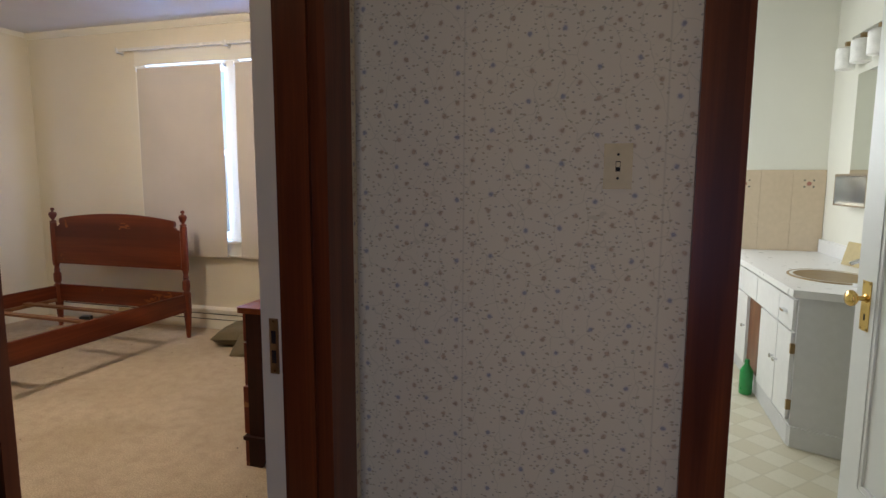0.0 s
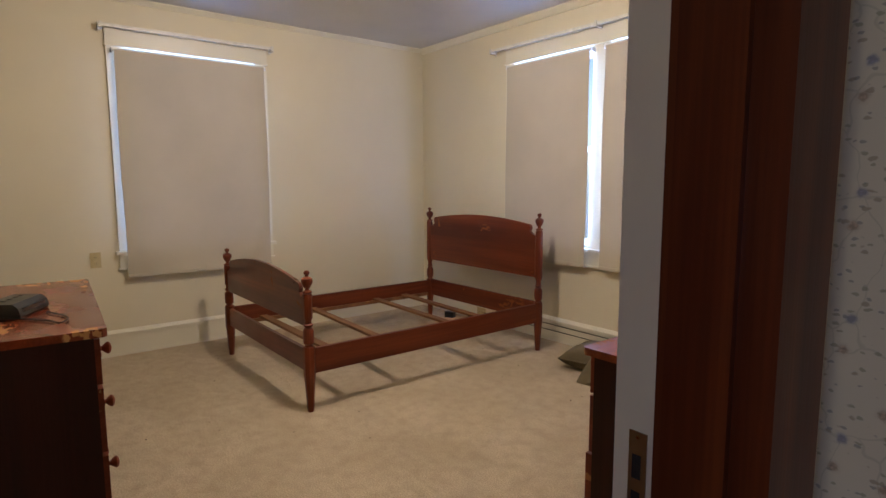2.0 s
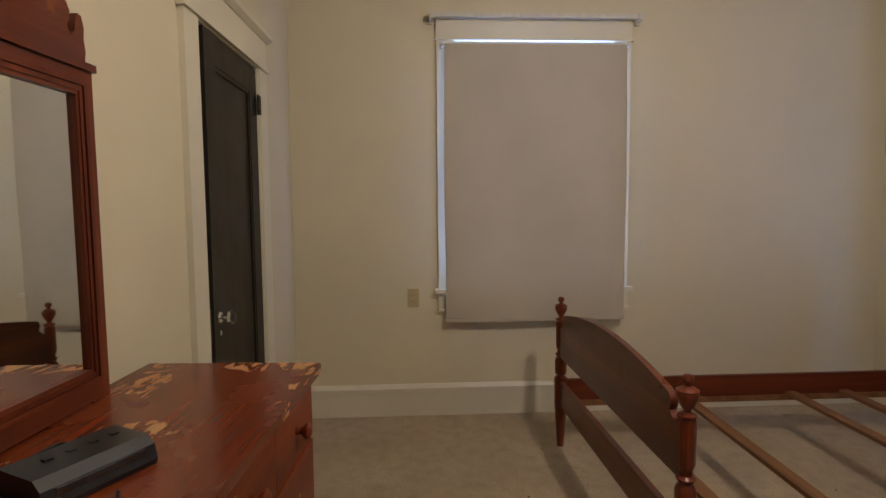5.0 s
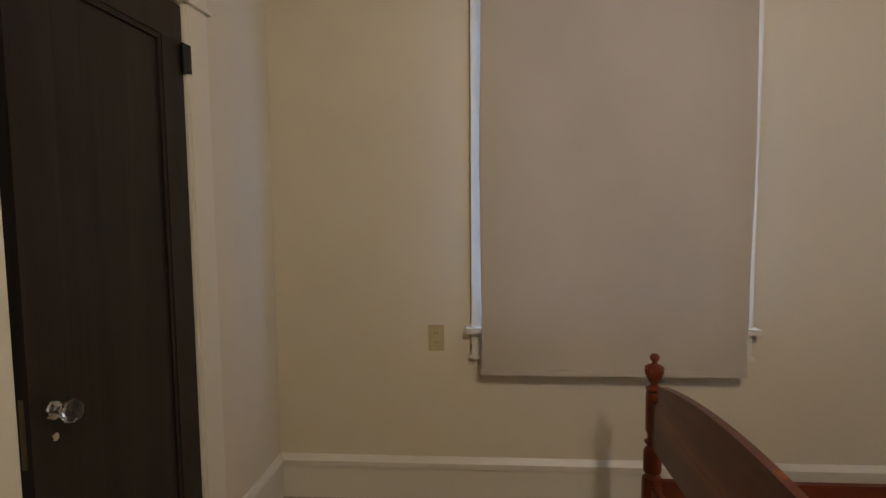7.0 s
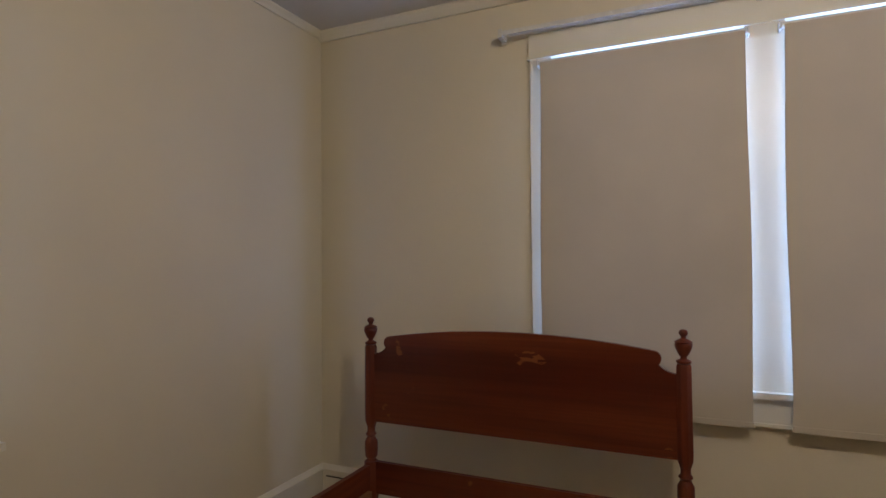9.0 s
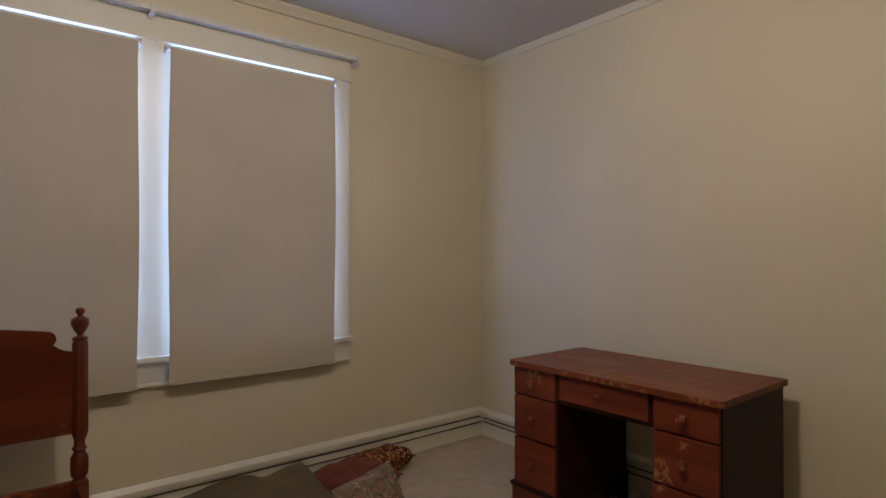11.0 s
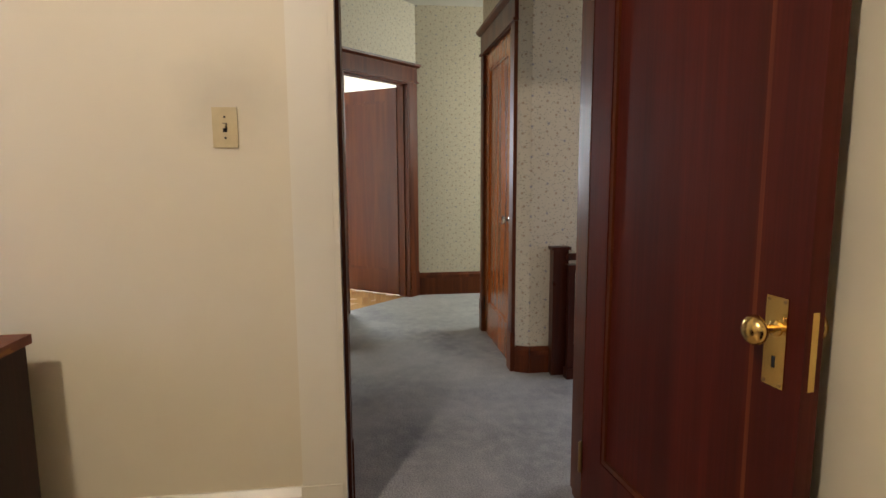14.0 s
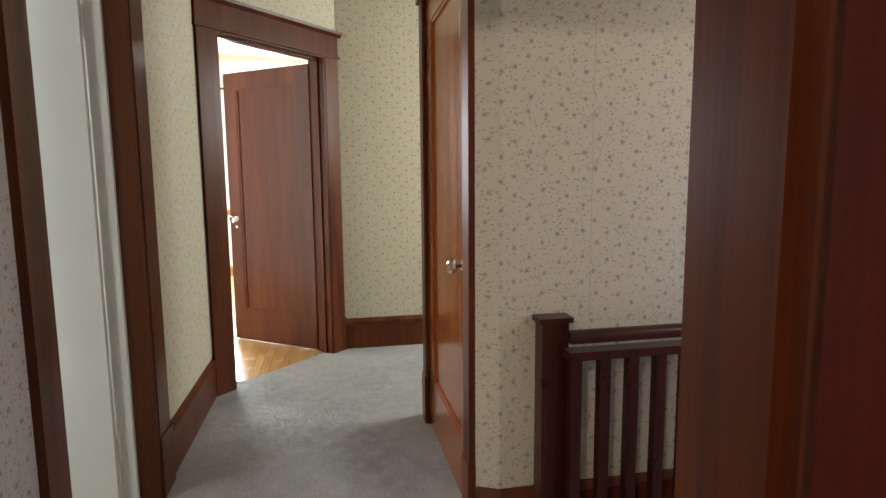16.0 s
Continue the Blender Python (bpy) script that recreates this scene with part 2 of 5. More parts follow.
DRAWERX = wood("red_drawer", (0.12, 0.020, 0.007, 1), (0.20, 0.040, 0.012, 1), "x", 0.40, 0.1, 0.66, (0.42, 0.24, 0.10, 1))
SLATW = wood("pine_slat_wood", (0.14, 0.058, 0.022, 1), (0.26, 0.125, 0.052, 1), "x", 0.55, 0.0)
MAHOG = wood("mahogany_door_wood", (0.048, 0.0050, 0.0024, 1), (0.098, 0.0120, 0.0056, 1), "z", 0.58, 0.0, grain=0.8)
OAKRED = wood("varnished_trim_wood", (0.070, 0.014, 0.0042, 1), (0.155, 0.038, 0.010, 1), "z", 0.36, 0.2)
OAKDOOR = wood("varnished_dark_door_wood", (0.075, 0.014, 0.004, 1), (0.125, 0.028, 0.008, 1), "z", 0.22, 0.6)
# lit copy of the varnished wood: strong light on the door is in the colour
OAKLIT = wood("lit_varnished_door_wood", (0.33, 0.085, 0.018, 1), (0.45, 0.135, 0.030, 1), "z", 0.2, 0.8)
RAILW = wood("dark_rail_wood", (0.030, 0.006, 0.003, 1), (0.075, 0.016, 0.006, 1), "z", 0.30, 0.3)
DARKW = wood("dark_closet_door_wood", (0.014, 0.010, 0.007, 1), (0.030, 0.022, 0.015, 1), "z", 0.45, 0.0)
PLANKW = wood("honey_floor_wood", (0.40, 0.21, 0.075, 1), (0.62, 0.37, 0.14, 1), "x", 0.25, 0.4)
HONEY = wood("honey_trim_wood", (0.30, 0.14, 0.04, 1), (0.42, 0.22, 0.07, 1), "y", 0.35, 0.3)
BRASS = plain("polished_brass", (0.80, 0.56, 0.20, 1), 0.2, 1.0)
OLDBRASS = plain("tarnished_brass", (0.36, 0.25, 0.12, 1), 0.4, 1.0)
IRON = plain("black_iron", (0.02, 0.018, 0.016, 1), 0.45, 0.6)
CHROME = plain("chrome", (0.75, 0.76, 0.78, 1), 0.12, 1.0)
IVORYP = plain("ivory_plastic", (0.52, 0.42, 0.22, 1), 0.4)
BLACKP = plain("black_plastic", (0.006, 0.006, 0.007, 1), 0.34, 0, 0.05)
HOLE = plain("dark_slot", (0.01, 0.008, 0.006, 1), 0.8)
RODM = plain("white_metal_rod", (0.72, 0.70, 0.62, 1), 0.25, 0.0, 0.5)
LAMIN = plain("white_laminate", (0.80, 0.80, 0.79, 1), 0.3, 0, 0.2, 0.04)
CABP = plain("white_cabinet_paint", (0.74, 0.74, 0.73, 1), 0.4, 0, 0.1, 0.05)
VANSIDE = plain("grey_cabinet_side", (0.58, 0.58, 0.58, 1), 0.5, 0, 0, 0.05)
GREEN = plain("green_bottle_plastic", (0.03, 0.30, 0.08, 1), 0.3)
FROST = plain("frosted_glass_shade", (0.85, 0.84, 0.80, 1), 0.3)
REDCLOTH = plain("rust_red_cloth", (0.16, 0.035, 0.018, 1), 0.9, 0, 0, 0.3, 0.4)
OLIVE = plain("olive_velvet_cloth", (0.11, 0.082, 0.036, 1), 0.85, 0, 0, 0.25, 0.4, 12)


def cloth_pattern(name, ground, cols, scale):
    m = M(name)
    w = m.noise(scale * 0.8, 3)
    col = m.mix(m.ramp(w, (0.3, 0.0), (0.6, 1.0)), tuple(c * 0.6 for c in ground[:3]) + (1,), ground)
    for i, c in enumerate(cols):
        d = m.noise(scale * (1 + 0.3 * i), 2, m.map(loc=(i * 3.1, i * 1.7, i)), 1.5)
        col = m.mix(m.ramp(d, (0.56, 0.0), (0.60, 0.9)), col, c)
    m.bump(m.noise(400, 2), 0.3, 0.001)
    return m.done(col, 0.9, spec=0.1)


TAPESTRY = cloth_pattern("faded_floral_tapestry", (0.22, 0.17, 0.12, 1), [(0.10, 0.11, 0.10, 1), (0.28, 0.14, 0.11, 1), (0.34, 0.29, 0.20, 1)], 16)
ORANGE = cloth_pattern("orange_brown_print", (0.10, 0.035, 0.016, 1), [(0.40, 0.13, 0.03, 1), (0.02, 0.012, 0.01, 1), (0.48, 0.26, 0.09, 1)], 22)


def shade_cloth():
    m = M("roller_shade_cloth")
    w = world_co(m)
    col = m.mix(m.ramp(m.noise(2.0, 3, w), (0.3, 0.0), (0.7, 1.0)), (0.46, 0.415, 0.325, 1), (0.52, 0.47, 0.37, 1))
    m.bump(m.noise(500, 2, w), 0.15, 0.0006)
    mat = m.done(col, 0.8, spec=0.2)
    tr = m.n("ShaderNodeBsdfTranslucent")
    tr.inputs[0].default_value = (0.60, 0.40, 0.28, 1)
    mx = m.n("ShaderNodeMixShader")
    mx.inputs[0].default_value = 0.008
    out = m.t.nodes["Material Output"]
    m.put(mx.inputs[1], m.b.outputs[0])
    m.put(mx.inputs[2], tr.outputs[0])
    m.put(out.inputs[0], mx.outputs[0])
    return mat


SHADE = shade_cloth()


def glass(name, rough=0.0):
    m = M(name)
    m.b.inputs["Transmission Weight"].default_value = 1.0
    m.b.inputs["Roughness"].default_value = rough
    m.b.inputs["IOR"].default_value = 1.5
    return m.m


GLASS = glass("clear_glass")
CRYSTAL = glass("cut_crystal", 0.02)


def mirror_mat():
    m = M("mirror_silver")
    return m.done(m.mix(m.noise(3, 3), (0.80, 0.83, 0.78, 1), (0.86, 0.88, 0.84, 1)), 0.02, 1.0)


MIRROR = mirror_mat()


def vinyl():
    m = M("diamond_vinyl_floor")
    w = world_co(m)
    r = m.map((7.5, 7.5, 1), (0, 0, radians(45)), src=w)
    ch = m.n("ShaderNodeTexChecker")
    m.put(ch.inputs["Vector"], r)
    ch.inputs["Scale"].default_value = 1.0
    fine = m.vor(60, w)
    col = m.mix(ch.outputs["Fac"], (0.62, 0.58, 0.46, 1), (0.56, 0.51, 0.38, 1))
    br = m.n("ShaderNodeTexBrick")
    m.put(br.inputs["Vector"], r)
    br.offset = 0.0
    for k, v in (("Scale", 1.0), ("Mortar Size", 0.04), ("Brick Width", 1.0), ("Row Height", 1.0)):
        br.inputs[k].default_value = v
    col = m.mix(m.math("MULTIPLY", br.outputs["Fac"], 0.35), col, (0.42, 0.38, 0.27, 1))
    col = m.mix(m.math("MULTIPLY", m.ramp(fine, (0.1, 1.0), (0.5, 0.0)), 0.15), col, (0.45, 0.40, 0.25, 1))
    return m.done(col, 0.35)


VINYL = vinyl()


# ---- mesh helpers ----
def mesh(name, bm, mat, bevel=0.0, smooth=False):
    me = bpy.data.meshes.new(name)
    if bevel:
        es = [e for e in bm.edges if len(e.link_faces) == 2 and e.calc_face_angle(0) > 0.6]
        bmesh.ops.bevel(bm, geom=es, offset=bevel, segments=2, affect="EDGES", profile=0.6, clamp_overlap=True)
    bmesh.ops.recalc_face_normals(bm, faces=bm.faces)
    bm.to_mesh(me)
    bm.free()
    me.materials.append(mat)
    if smooth:
        for p in me.polygons:
            p.use_smooth = True
        me.set_sharp_from_angle(angle=radians(38))
    return me


def part(name, bm, mat, parent=None, label="", m=None, bevel=0.0, smooth=False, kind=""):
    ob = new(name, mesh(name, bm, mat, bevel, smooth))
    if parent is not None:
        ob.parent = parent
    if m is not None:
        ob.matrix_basis = m
    return tagged(ob, label, kind=kind)


def thing(name, m, label, category, group=""):
    e = new(name)
    e.empty_display_size = 0.1
    e.matrix_basis = m
    return tagged(e, label, category, group)


def boxes(*bs, m=None):
    """A bmesh of boxes, each (x0, y0, z0, x1, y1, z1)."""
    bm = bmesh.new()
    for b in bs:
        add_box(bm, *b)
    if m is not None:
        bm.transform(m)
    return bm


def add_box(bm, x0, y0, z0, x1, y1, z1):
    v = [bm.verts.new(p) for p in itertools_product((x0, x1), (y0, y1), (z0, z1))]
    for f in ((0, 1, 3, 2), (4, 6, 7, 5), (0, 4, 5, 1), (2, 3, 7, 6), (0, 2, 6, 4), (1, 5, 7, 3)):
        bm.faces.new([v[i] for i in f])


def itertools_product(a, b, c):
    return [(x, y, z) for x in a for y in b for z in c]


def add_lathe(bm, profile, seg=20, m=None, sq=False):
    """Turns (radius, height) pairs about z."""
    start = len(bm.verts)
    rings = []
    for r, z in profile:
        ring = []
        for i in range(seg):
            a = 2 * math.pi * (i + 0.5) / seg
            k = 1 / max(abs(math.cos(a)), abs(math.sin(a))) if sq else 1
            p = Vector((r * math.cos(a) * k, r * math.sin(a) * k, z))
            ring.append(bm.verts.new(m @ p if m is not None else p))
        rings.append(ring)
    for a, b in zip(rings, rings[1:]):
        for i in range(seg):
            bm.faces.new((a[i], a[(i + 1) % seg], b[(i + 1) % seg], b[i]))
    bm.faces.new(list(reversed(rings[0])))
    bm.faces.new(rings[-1])
    return bm


def lathe(profile, seg=20, m=None):
    return add_lathe(bmesh.new(), profile, seg, m)


def prism(points, t0, t1, plane="xz"):
    """An outline pulled out along the third axis from t0 to t1."""
    bm = bmesh.new()
    put3 = {"xz": lambda a, b, t: (a, t, b), "yz": lambda a, b, t: (t, a, b), "xy": lambda a, b, t: (a, b, t)}[plane]
    lo = [bm.verts.new(put3(a, b, t0)) for a, b in points]
    hi = [bm.verts.new(put3(a, b, t1)) for a, b in points]
    n = len(points)
    bm.faces.new(lo)
    bm.faces.new(list(reversed(hi)))
    for i in range(n):
        bm.faces.new((lo[i], hi[i], hi[(i + 1) % n], lo[(i + 1) % n]))
    return bm


def tube(name, pts, r, mat, parent=None, label="", category="", smooth_curve=True):
    cu = bpy.data.curves.new(name, "CURVE")
    cu.dimensions, cu.bevel_depth, cu.bevel_resolution, cu.use_fill_caps = "3D", r, 2, True
    sp = cu.splines.new("NURBS" if smooth_curve else "POLY")
    sp.points.add(len(pts) - 1)
    for p, q in zip(sp.points, pts):
        p.co = (*q, 1)
    if smooth_curve:
        sp.use_endpoint_u, sp.order_u = True, 3
    tmp = bpy.data.objects.new(name, cu)
    me = bpy.data.meshes.new_from_object(tmp)
    bpy.data.objects.remove(tmp)
    me.materials.clear()
    me.materials.append(mat)
    for p in me.polygons:
        p.use_smooth = True
    ob = new(name, me)
    if parent is not None:
        ob.parent = parent
    return tagged(ob, label, category)


def structure(name, bm, mat, label="", bevel=0.0):
    return part(name, bm, mat, None, label, bevel=bevel, kind="structure")


def wall(name, axis, u0, u1, v0, v1, z0, z1, mat, openings=(), label="", m=None):
    """A wall along x or y from u0 to u1, between v0 and v1, with openings (a, b, za, zb)."""
    bm = bmesh.new()
    def b(a, c, za, zb):
        if c - a > 1e-4 and zb - za > 1e-4:
            if axis == "x":
                add_box(bm, a, v0, za, c, v1, zb)
            else:
                add_box(bm, v0, a, za, v1, c, zb)
    at = u0
    for a, c, za, zb in sorted(openings):
        b(at, a, z0, z1)
        b(a, c, z0, za)
        b(a, c, zb, z1)
        at = c
    b(at, u1, z0, z1)
    if m is not None:
        bm.transform(m)
    return structure(name, bm, mat, label)


# ---- plan ----
W, S, N, H = -4.39, -1.14, 2.65, 2.66
HF = 0.175                      # hall face of the wall between bedroom and hall
HC = 2.74                       # hall ceiling
DOOR_N, DOOR_S, DOOR_H = -0.19, -1.050, 2.03
WA = (-0.10, 0.88, 0.80, 2.305)  # west window: from, to, sill, head
WN1, WN2 = (-3.04, -2.23, 0.80, 2.31), (-2.08, -1.20, 0.80, 2.31)
CD0, CD1, CDH = -3.70, -2.97, 1.98
B0, B1, BH = 1.176, 1.90, 2.03  # bathroom door
A2, B2 = Vector((2.97, 0.0, 0)), Vector((3.73, -0.745, 0))
CL0, CL1 = 1.545, 2.35           # hall closet door
CX = 1.425                      # wallpapered wall beside the stair rail

SQ = Matrix.Translation((0, -1.182, 0)) @ pose(0, 0, 0, 0, 0, -1.24) @ Matrix.Translation((0, -S, 0))   # the south wall is a little out of square

structure("floor_bedroom", boxes((W, S - 0.06, -0.05, 0.012, N, 0.0)), BEIGE, "worn beige wall-to-wall carpet, lightly stained")
structure("floor_hall", prism([(0.012, -3.4), (4.7, -3.4), (4.7, S), (A2.x, S), (A2.x, 0.02), (B1, 0.02), (B1, 0.08), (B0, 0.08), (B0, 0.02), (HF, 0.02), (HF, -0.10), (0.012, -0.10)], -0.05, 0.0, "xy"), GREY, "grey-blue plush hall carpet")
structure("floor_hall_corner", prism([(A2.x, S), (B2.x + 0.03, S), (B2.x + 0.03, B2.y + 0.03), (A2.x + 0.06, 0.02), (A2.x, 0.02)], -0.05, 0.0, "xy"), GREY, "grey-blue plush hall carpet by the angled door")
structure("floor_bath", boxes((HF, 0.08, -0.05, 2.47, 3.33, -0.003)), VINYL, "cream vinyl floor with a diamond pattern")
wall("wall_west", "y", S - 0.15, N + 0.15, W - 0.15, W, 0, H, CREAM, [WA], "cream painted plaster wall with one window")
wall("wall_north", "x", W, 0.0, N, N + 0.15, 0, H, CREAM, [WN1, WN2], "cream painted plaster wall with a double window")
wall("wall_south", "x", W, -0.002, S - 0.15, S, 0, H, CREAM, [(CD0, CD1, 0, CDH)], "cream painted plaster wall with a closet door", m=SQ)
wall("wall_east", "y", S - 0.20, N + 0.15, 0.0, HF / 2, 0, HC, CREAM, [(DOOR_S, DOOR_N, 0, DOOR_H)], "cream painted plaster wall with the bedroom door")
wall("wall_east_hall_side", "y", -3.4, N + 0.15, HF / 2, HF, 0, HC, WALLPAPER, [(DOOR_S, DOOR_N, 0, DOOR_H)], "wallpapered hall side of the bedroom wall")
wall("wall_hall_north", "x", HF, A2.x, 0.0, 0.06, 0, HC, WALLPAPER, [(B0, B1, 0, BH)], "hall wall with small floral wallpaper")
wall("wall_bath_south", "x", HF, A2.x, 0.06, 0.12, 0, HC, BATHW, [(B0, B1, 0, BH)], "pale painted bathroom wall")
wall("wall_closet_hall", "x", 1.46, 2.47, S - 0.10, S, 0, HC, WALLPAPER, [(CL0, CL1, 0, DOOR_H)], "wallpapered wall with the closet door")
structure("wall_stair_corner", prism([(1.46, S), (1.46, S - 0.10), (CX, S - 0.10), (CX, S - 0.075)], 0, HC, "xy"), WALLPAPER, "narrow canted wallpapered corner by the stairs")
wall("wall_stair", "y", -3.4, S - 0.10, CX, CX + 0.1, 0, HC, WALLPAPER, [], "tan floral wallpaper beside the stair rail")
wall("wall_closet_side", "y", -3.4, S - 0.10, 2.37, 2.47, 0, HC, WALLPAPER, [], "wallpapered side of the closet")
wall("wall_closet_back", "x", CX + 0.1, 2.37, -1.95, -1.85, 0, HC, CREAM, [], "plain closet back wall")
wall("wall_landing_east", "y", -3.4, B2.y, B2.x, B2.x + 0.06, 0, HC, WALLPAPER, [], "floral wallpapered end wall of the hall")
wall("wall_landing_south", "x", CX, 4.8, -3.5, -3.4, 0, HC, WALLPAPER, [], "hall wall at the far end")
wall("wall_hall_south", "x", HF, CX, -3.5, -3.4, 0, HC, WALLPAPER, [], "hall wall by the stairs")
wall("ceiling_bedroom", "x", W - 0.15, 0.0, S - 0.20, N + 0.15, H, H + 0.06, CEIL, [], "off-white bedroom ceiling")
wall("ceiling_hall", "x", 0.0, 4.8, -3.5, 0.06, HC, HC + 0.06, CEIL, [], "off-white hall ceiling")
wall("wall_bath_west", "y", 0.12, 3.33, HF, HF + 0.04, 0, HC, BATHW)
wall("wall_bath_north", "x", HF, 2.47, 3.33, 3.43, 0, HC, BATHW, [], "pale painted bathroom wall with a tiled wainscot")
wall("wall_bath_east", "y", 0.12, 3.33, 2.43, 2.53, 0, HC, BATHW, [], "pale painted bathroom wall behind the mirror")
wall("ceiling_bath", "x", HF, 2.53, 0.06, 3.43, HC, HC + 0.06, CEIL, [], "white bathroom ceiling")

# the angled wall and its door opening, along A2 to B2
DD = (B2 - A2).normalized()
DN = Vector((-DD.y, DD.x, 0))   # into the far room
DM = Matrix(((DD.x, DN.x, 0, A2.x), (DD.y, DN.y, 0, A2.y), (0, 0, 1, 0), (0, 0, 0, 1)))
DL = (B2 - A2).length
D0, D1 = 0.12, DL - 0.12
wall("wall_angled", "x", 0, DL, 0.0, 0.06, 0, HC, WALLPAPER, [(D0, D1, 0, DOOR_H)], "angled wallpapered wall with an open door", m=DM)
wall("wall_angled_back", "x", 0, DL, 0.061, 0.12, 0, HC, ROOMW, [(D0, D1, 0, DOOR_H)], "white back of the angled wall", m=DM)
wall("wall_room_west", "y", 0.0, 3.0, 3.16, 3.24, 0, HC, ROOMW)
wall("wall_room_south", "x", 3.745, 7.5, -0.98, -0.88, 0, HC, ROOMW)
wall("wall_room_north", "x", 3.24, 7.5, 2.9, 3.0, 0, HC, ROOMW)
RW = (0.45, 1.45, 0.86, 2.38)
wall("wall_room_east", "y", -0.98, 3.0, 7.35, 7.45, 0, HC, ROOMW, [RW], "white wall with a bright window")
structure("ceiling_room", boxes((3.1, 0.061, HC, 7.5, 3.0, HC + 0.06), (4.8, -0.98, HC, 7.5, 0.061, HC + 0.06)), CEIL, "white ceiling of the far room")
structure("subfloor_room", boxes((3.16, -0.98, -0.07, 7.45, 3.0, -0.014)), HONEY, "board floor base")


# ---- trim ----
def casing(name, m, u0, u1, zh, mat, wd=0.12, head=0.135, th=0.022, block=0.24, floor=0.0, label="", cap=True, wide=0.0):
    """Two legs, a head board and a cap, on a wall whose face is v=0 and whose room is at v<0."""
    e = thing(name, m, label, "door trim")
    e["kind"] = "structure"
    for s, (a, b) in (("casing_leg", (u0 - wd, u0)), ("casing_leg", (u1, u1 + (wide or wd)))):
        part(s, boxes((a, -th, floor, b, 0, zh)), mat, e, bevel=0.003)
        if block:
            part("plinth_block", boxes((a - 0.004, -th - 0.006, 0, b + 0.004, 0.0, block)), mat, e, bevel=0.004)
    part("head_board", boxes((u0 - wd - 0.004, -th - 0.001, zh, u1 + wd + 0.004, 0, zh + head)), mat, e, bevel=0.002)
    part("head_bead", boxes((u0 - wd - 0.014, -th - 0.012, zh - 0.006, u1 + wd + 0.014, -0.001, zh + 0.010)), mat, e, bevel=0.003)
    if cap:
        part("head_cap", prism([(0, 0), (-0.030, 0), (-0.052, 0.016), (-0.056, 0.032), (0, 0.032)], u0 - wd - 0.022, u1 + wd + 0.022, "yz"), mat, e, m=pose(0, 0, zh + head))
    return e


def frame_m(origin, u, v):
    """A frame with u along the wall and v into it."""
    u, v = Vector(u), Vector(v)
    w = u.cross(v)
    return Matrix(((u.x, v.x, w.x, origin[0]), (u.y, v.y, w.y, origin[1]), (u.z, v.z, w.z, origin[2]), (0, 0, 0, 1)))


FE = frame_m((0, 0, 0), (0, -1, 0), (1, 0, 0))       # bedroom east wall, u = -y
FH = frame_m((HF, 0, 0), (0, 1, 0), (-1, 0, 0))      # hall face of the same wall, u = y
FNH = frame_m((0, 0, 0), (1, 0, 0), (0, 1, 0))       # hall north wall, u = x
FC = frame_m((0, S, 0), (-1, 0, 0), (0, -1, 0))      # closet wall, u = -x
FS = SQ @ frame_m((0, S, 0), (-1, 0, 0), (0, -1, 0))      # bedroom south wall, u = -x
FW = frame_m((W, 0, 0), (0, 1, 0), (-1, 0, 0))       # bedroom west wall, u = y
FN = frame_m((0, N, 0), (1, 0, 0), (0, 1, 0))        # bedroom north wall, u = x

casing("door_trim_bedroom", FE, -DOOR_N, -DOOR_S, DOOR_H, TRIM, 0.12, 0.15, block=0.20, label="ivory painted door casing on the bedroom side")
casing("door_trim_hall", FH, DOOR_S - 0.01, DOOR_N - 0.03, DOOR_H, OAKRED, 0.145, label="dark varnished door casing on the hall side")
casing("door_trim_bath", FNH, B0, B1, BH, OAKRED, 0.095, label="varnished wooden casing round the bathroom door", wide=0.135)
casing("door_trim_angled", DM, D0, D1, DOOR_H, OAKRED, 0.115, label="varnished wooden casing round the angled door")
casing("door_trim_hall_closet", FC, -CL1, -CL0, DOOR_H, OAKRED, 0.085, label="varnished wooden casing round the hall closet door")
casing("door_trim_closet", FS, -CD1, -CD0, CDH, TRIM, 0.12, 0.14, block=0, label="ivory painted casing round the closet door")


def jamb(name, m, u0, u1, zh, v0, v1, mats, t=0.018, stop=None, label="", far_side=None):
    """Linings of an opening: two sides and the head, in stretches of depth with their paints."""
    e = thing(name, m, label, "door frame")
    e["kind"] = "structure"
    for a, b, mat in mats:
        part("jamb_side", boxes((u0, a, 0, u0 + t, b, zh)), mat, e)
        part("jamb_side", boxes((u1 - t, a, 0, u1, b, zh)), far_side or mat, e)
        part("jamb_head", boxes((u0 + t, a, zh - t, u1 - t, b, zh)), mat, e)
    if stop:
        a, b, mat = stop
        part("door_stop", boxes((u0 + t, a, 0, u0 + t + 0.012, b, zh - t)), mat, e, bevel=0.002)
        part("door_stop", boxes((u1 - t - 0.012, a, 0, u1 - t, b, zh - t)), mat, e, bevel=0.002)
        part("door_stop", boxes((u0 + t, a, zh - t - 0.012, u1 - t, b, zh - t)), mat, e)
    return e


jb = jamb("door_frame_bedroom", FE, -DOOR_N - 0.0, -DOOR_S, DOOR_H, 0.0, HF, [(-0.020, 0.042, TRIM), (0.042, HF + 0.02, OAKRED)], 0.018, (0.060, HF - 0.03, OAKRED), "door frame painted ivory inside and dark varnished outside", far_side=OAKRED)
strike = part("strike_plate", boxes((0, 0.006, 0.80, 0.0018, 0.034, 0.955)), OLDBRASS, jb, "tarnished brass strike plate", m=pose(-DOOR_N + 0.0185, 0, 0))
for z in (0.83, 0.885):
    part("latch_hole", boxes((0.0018, 0.012, z, 0.0024, 0.026, z + 0.036)), HOLE, strike)
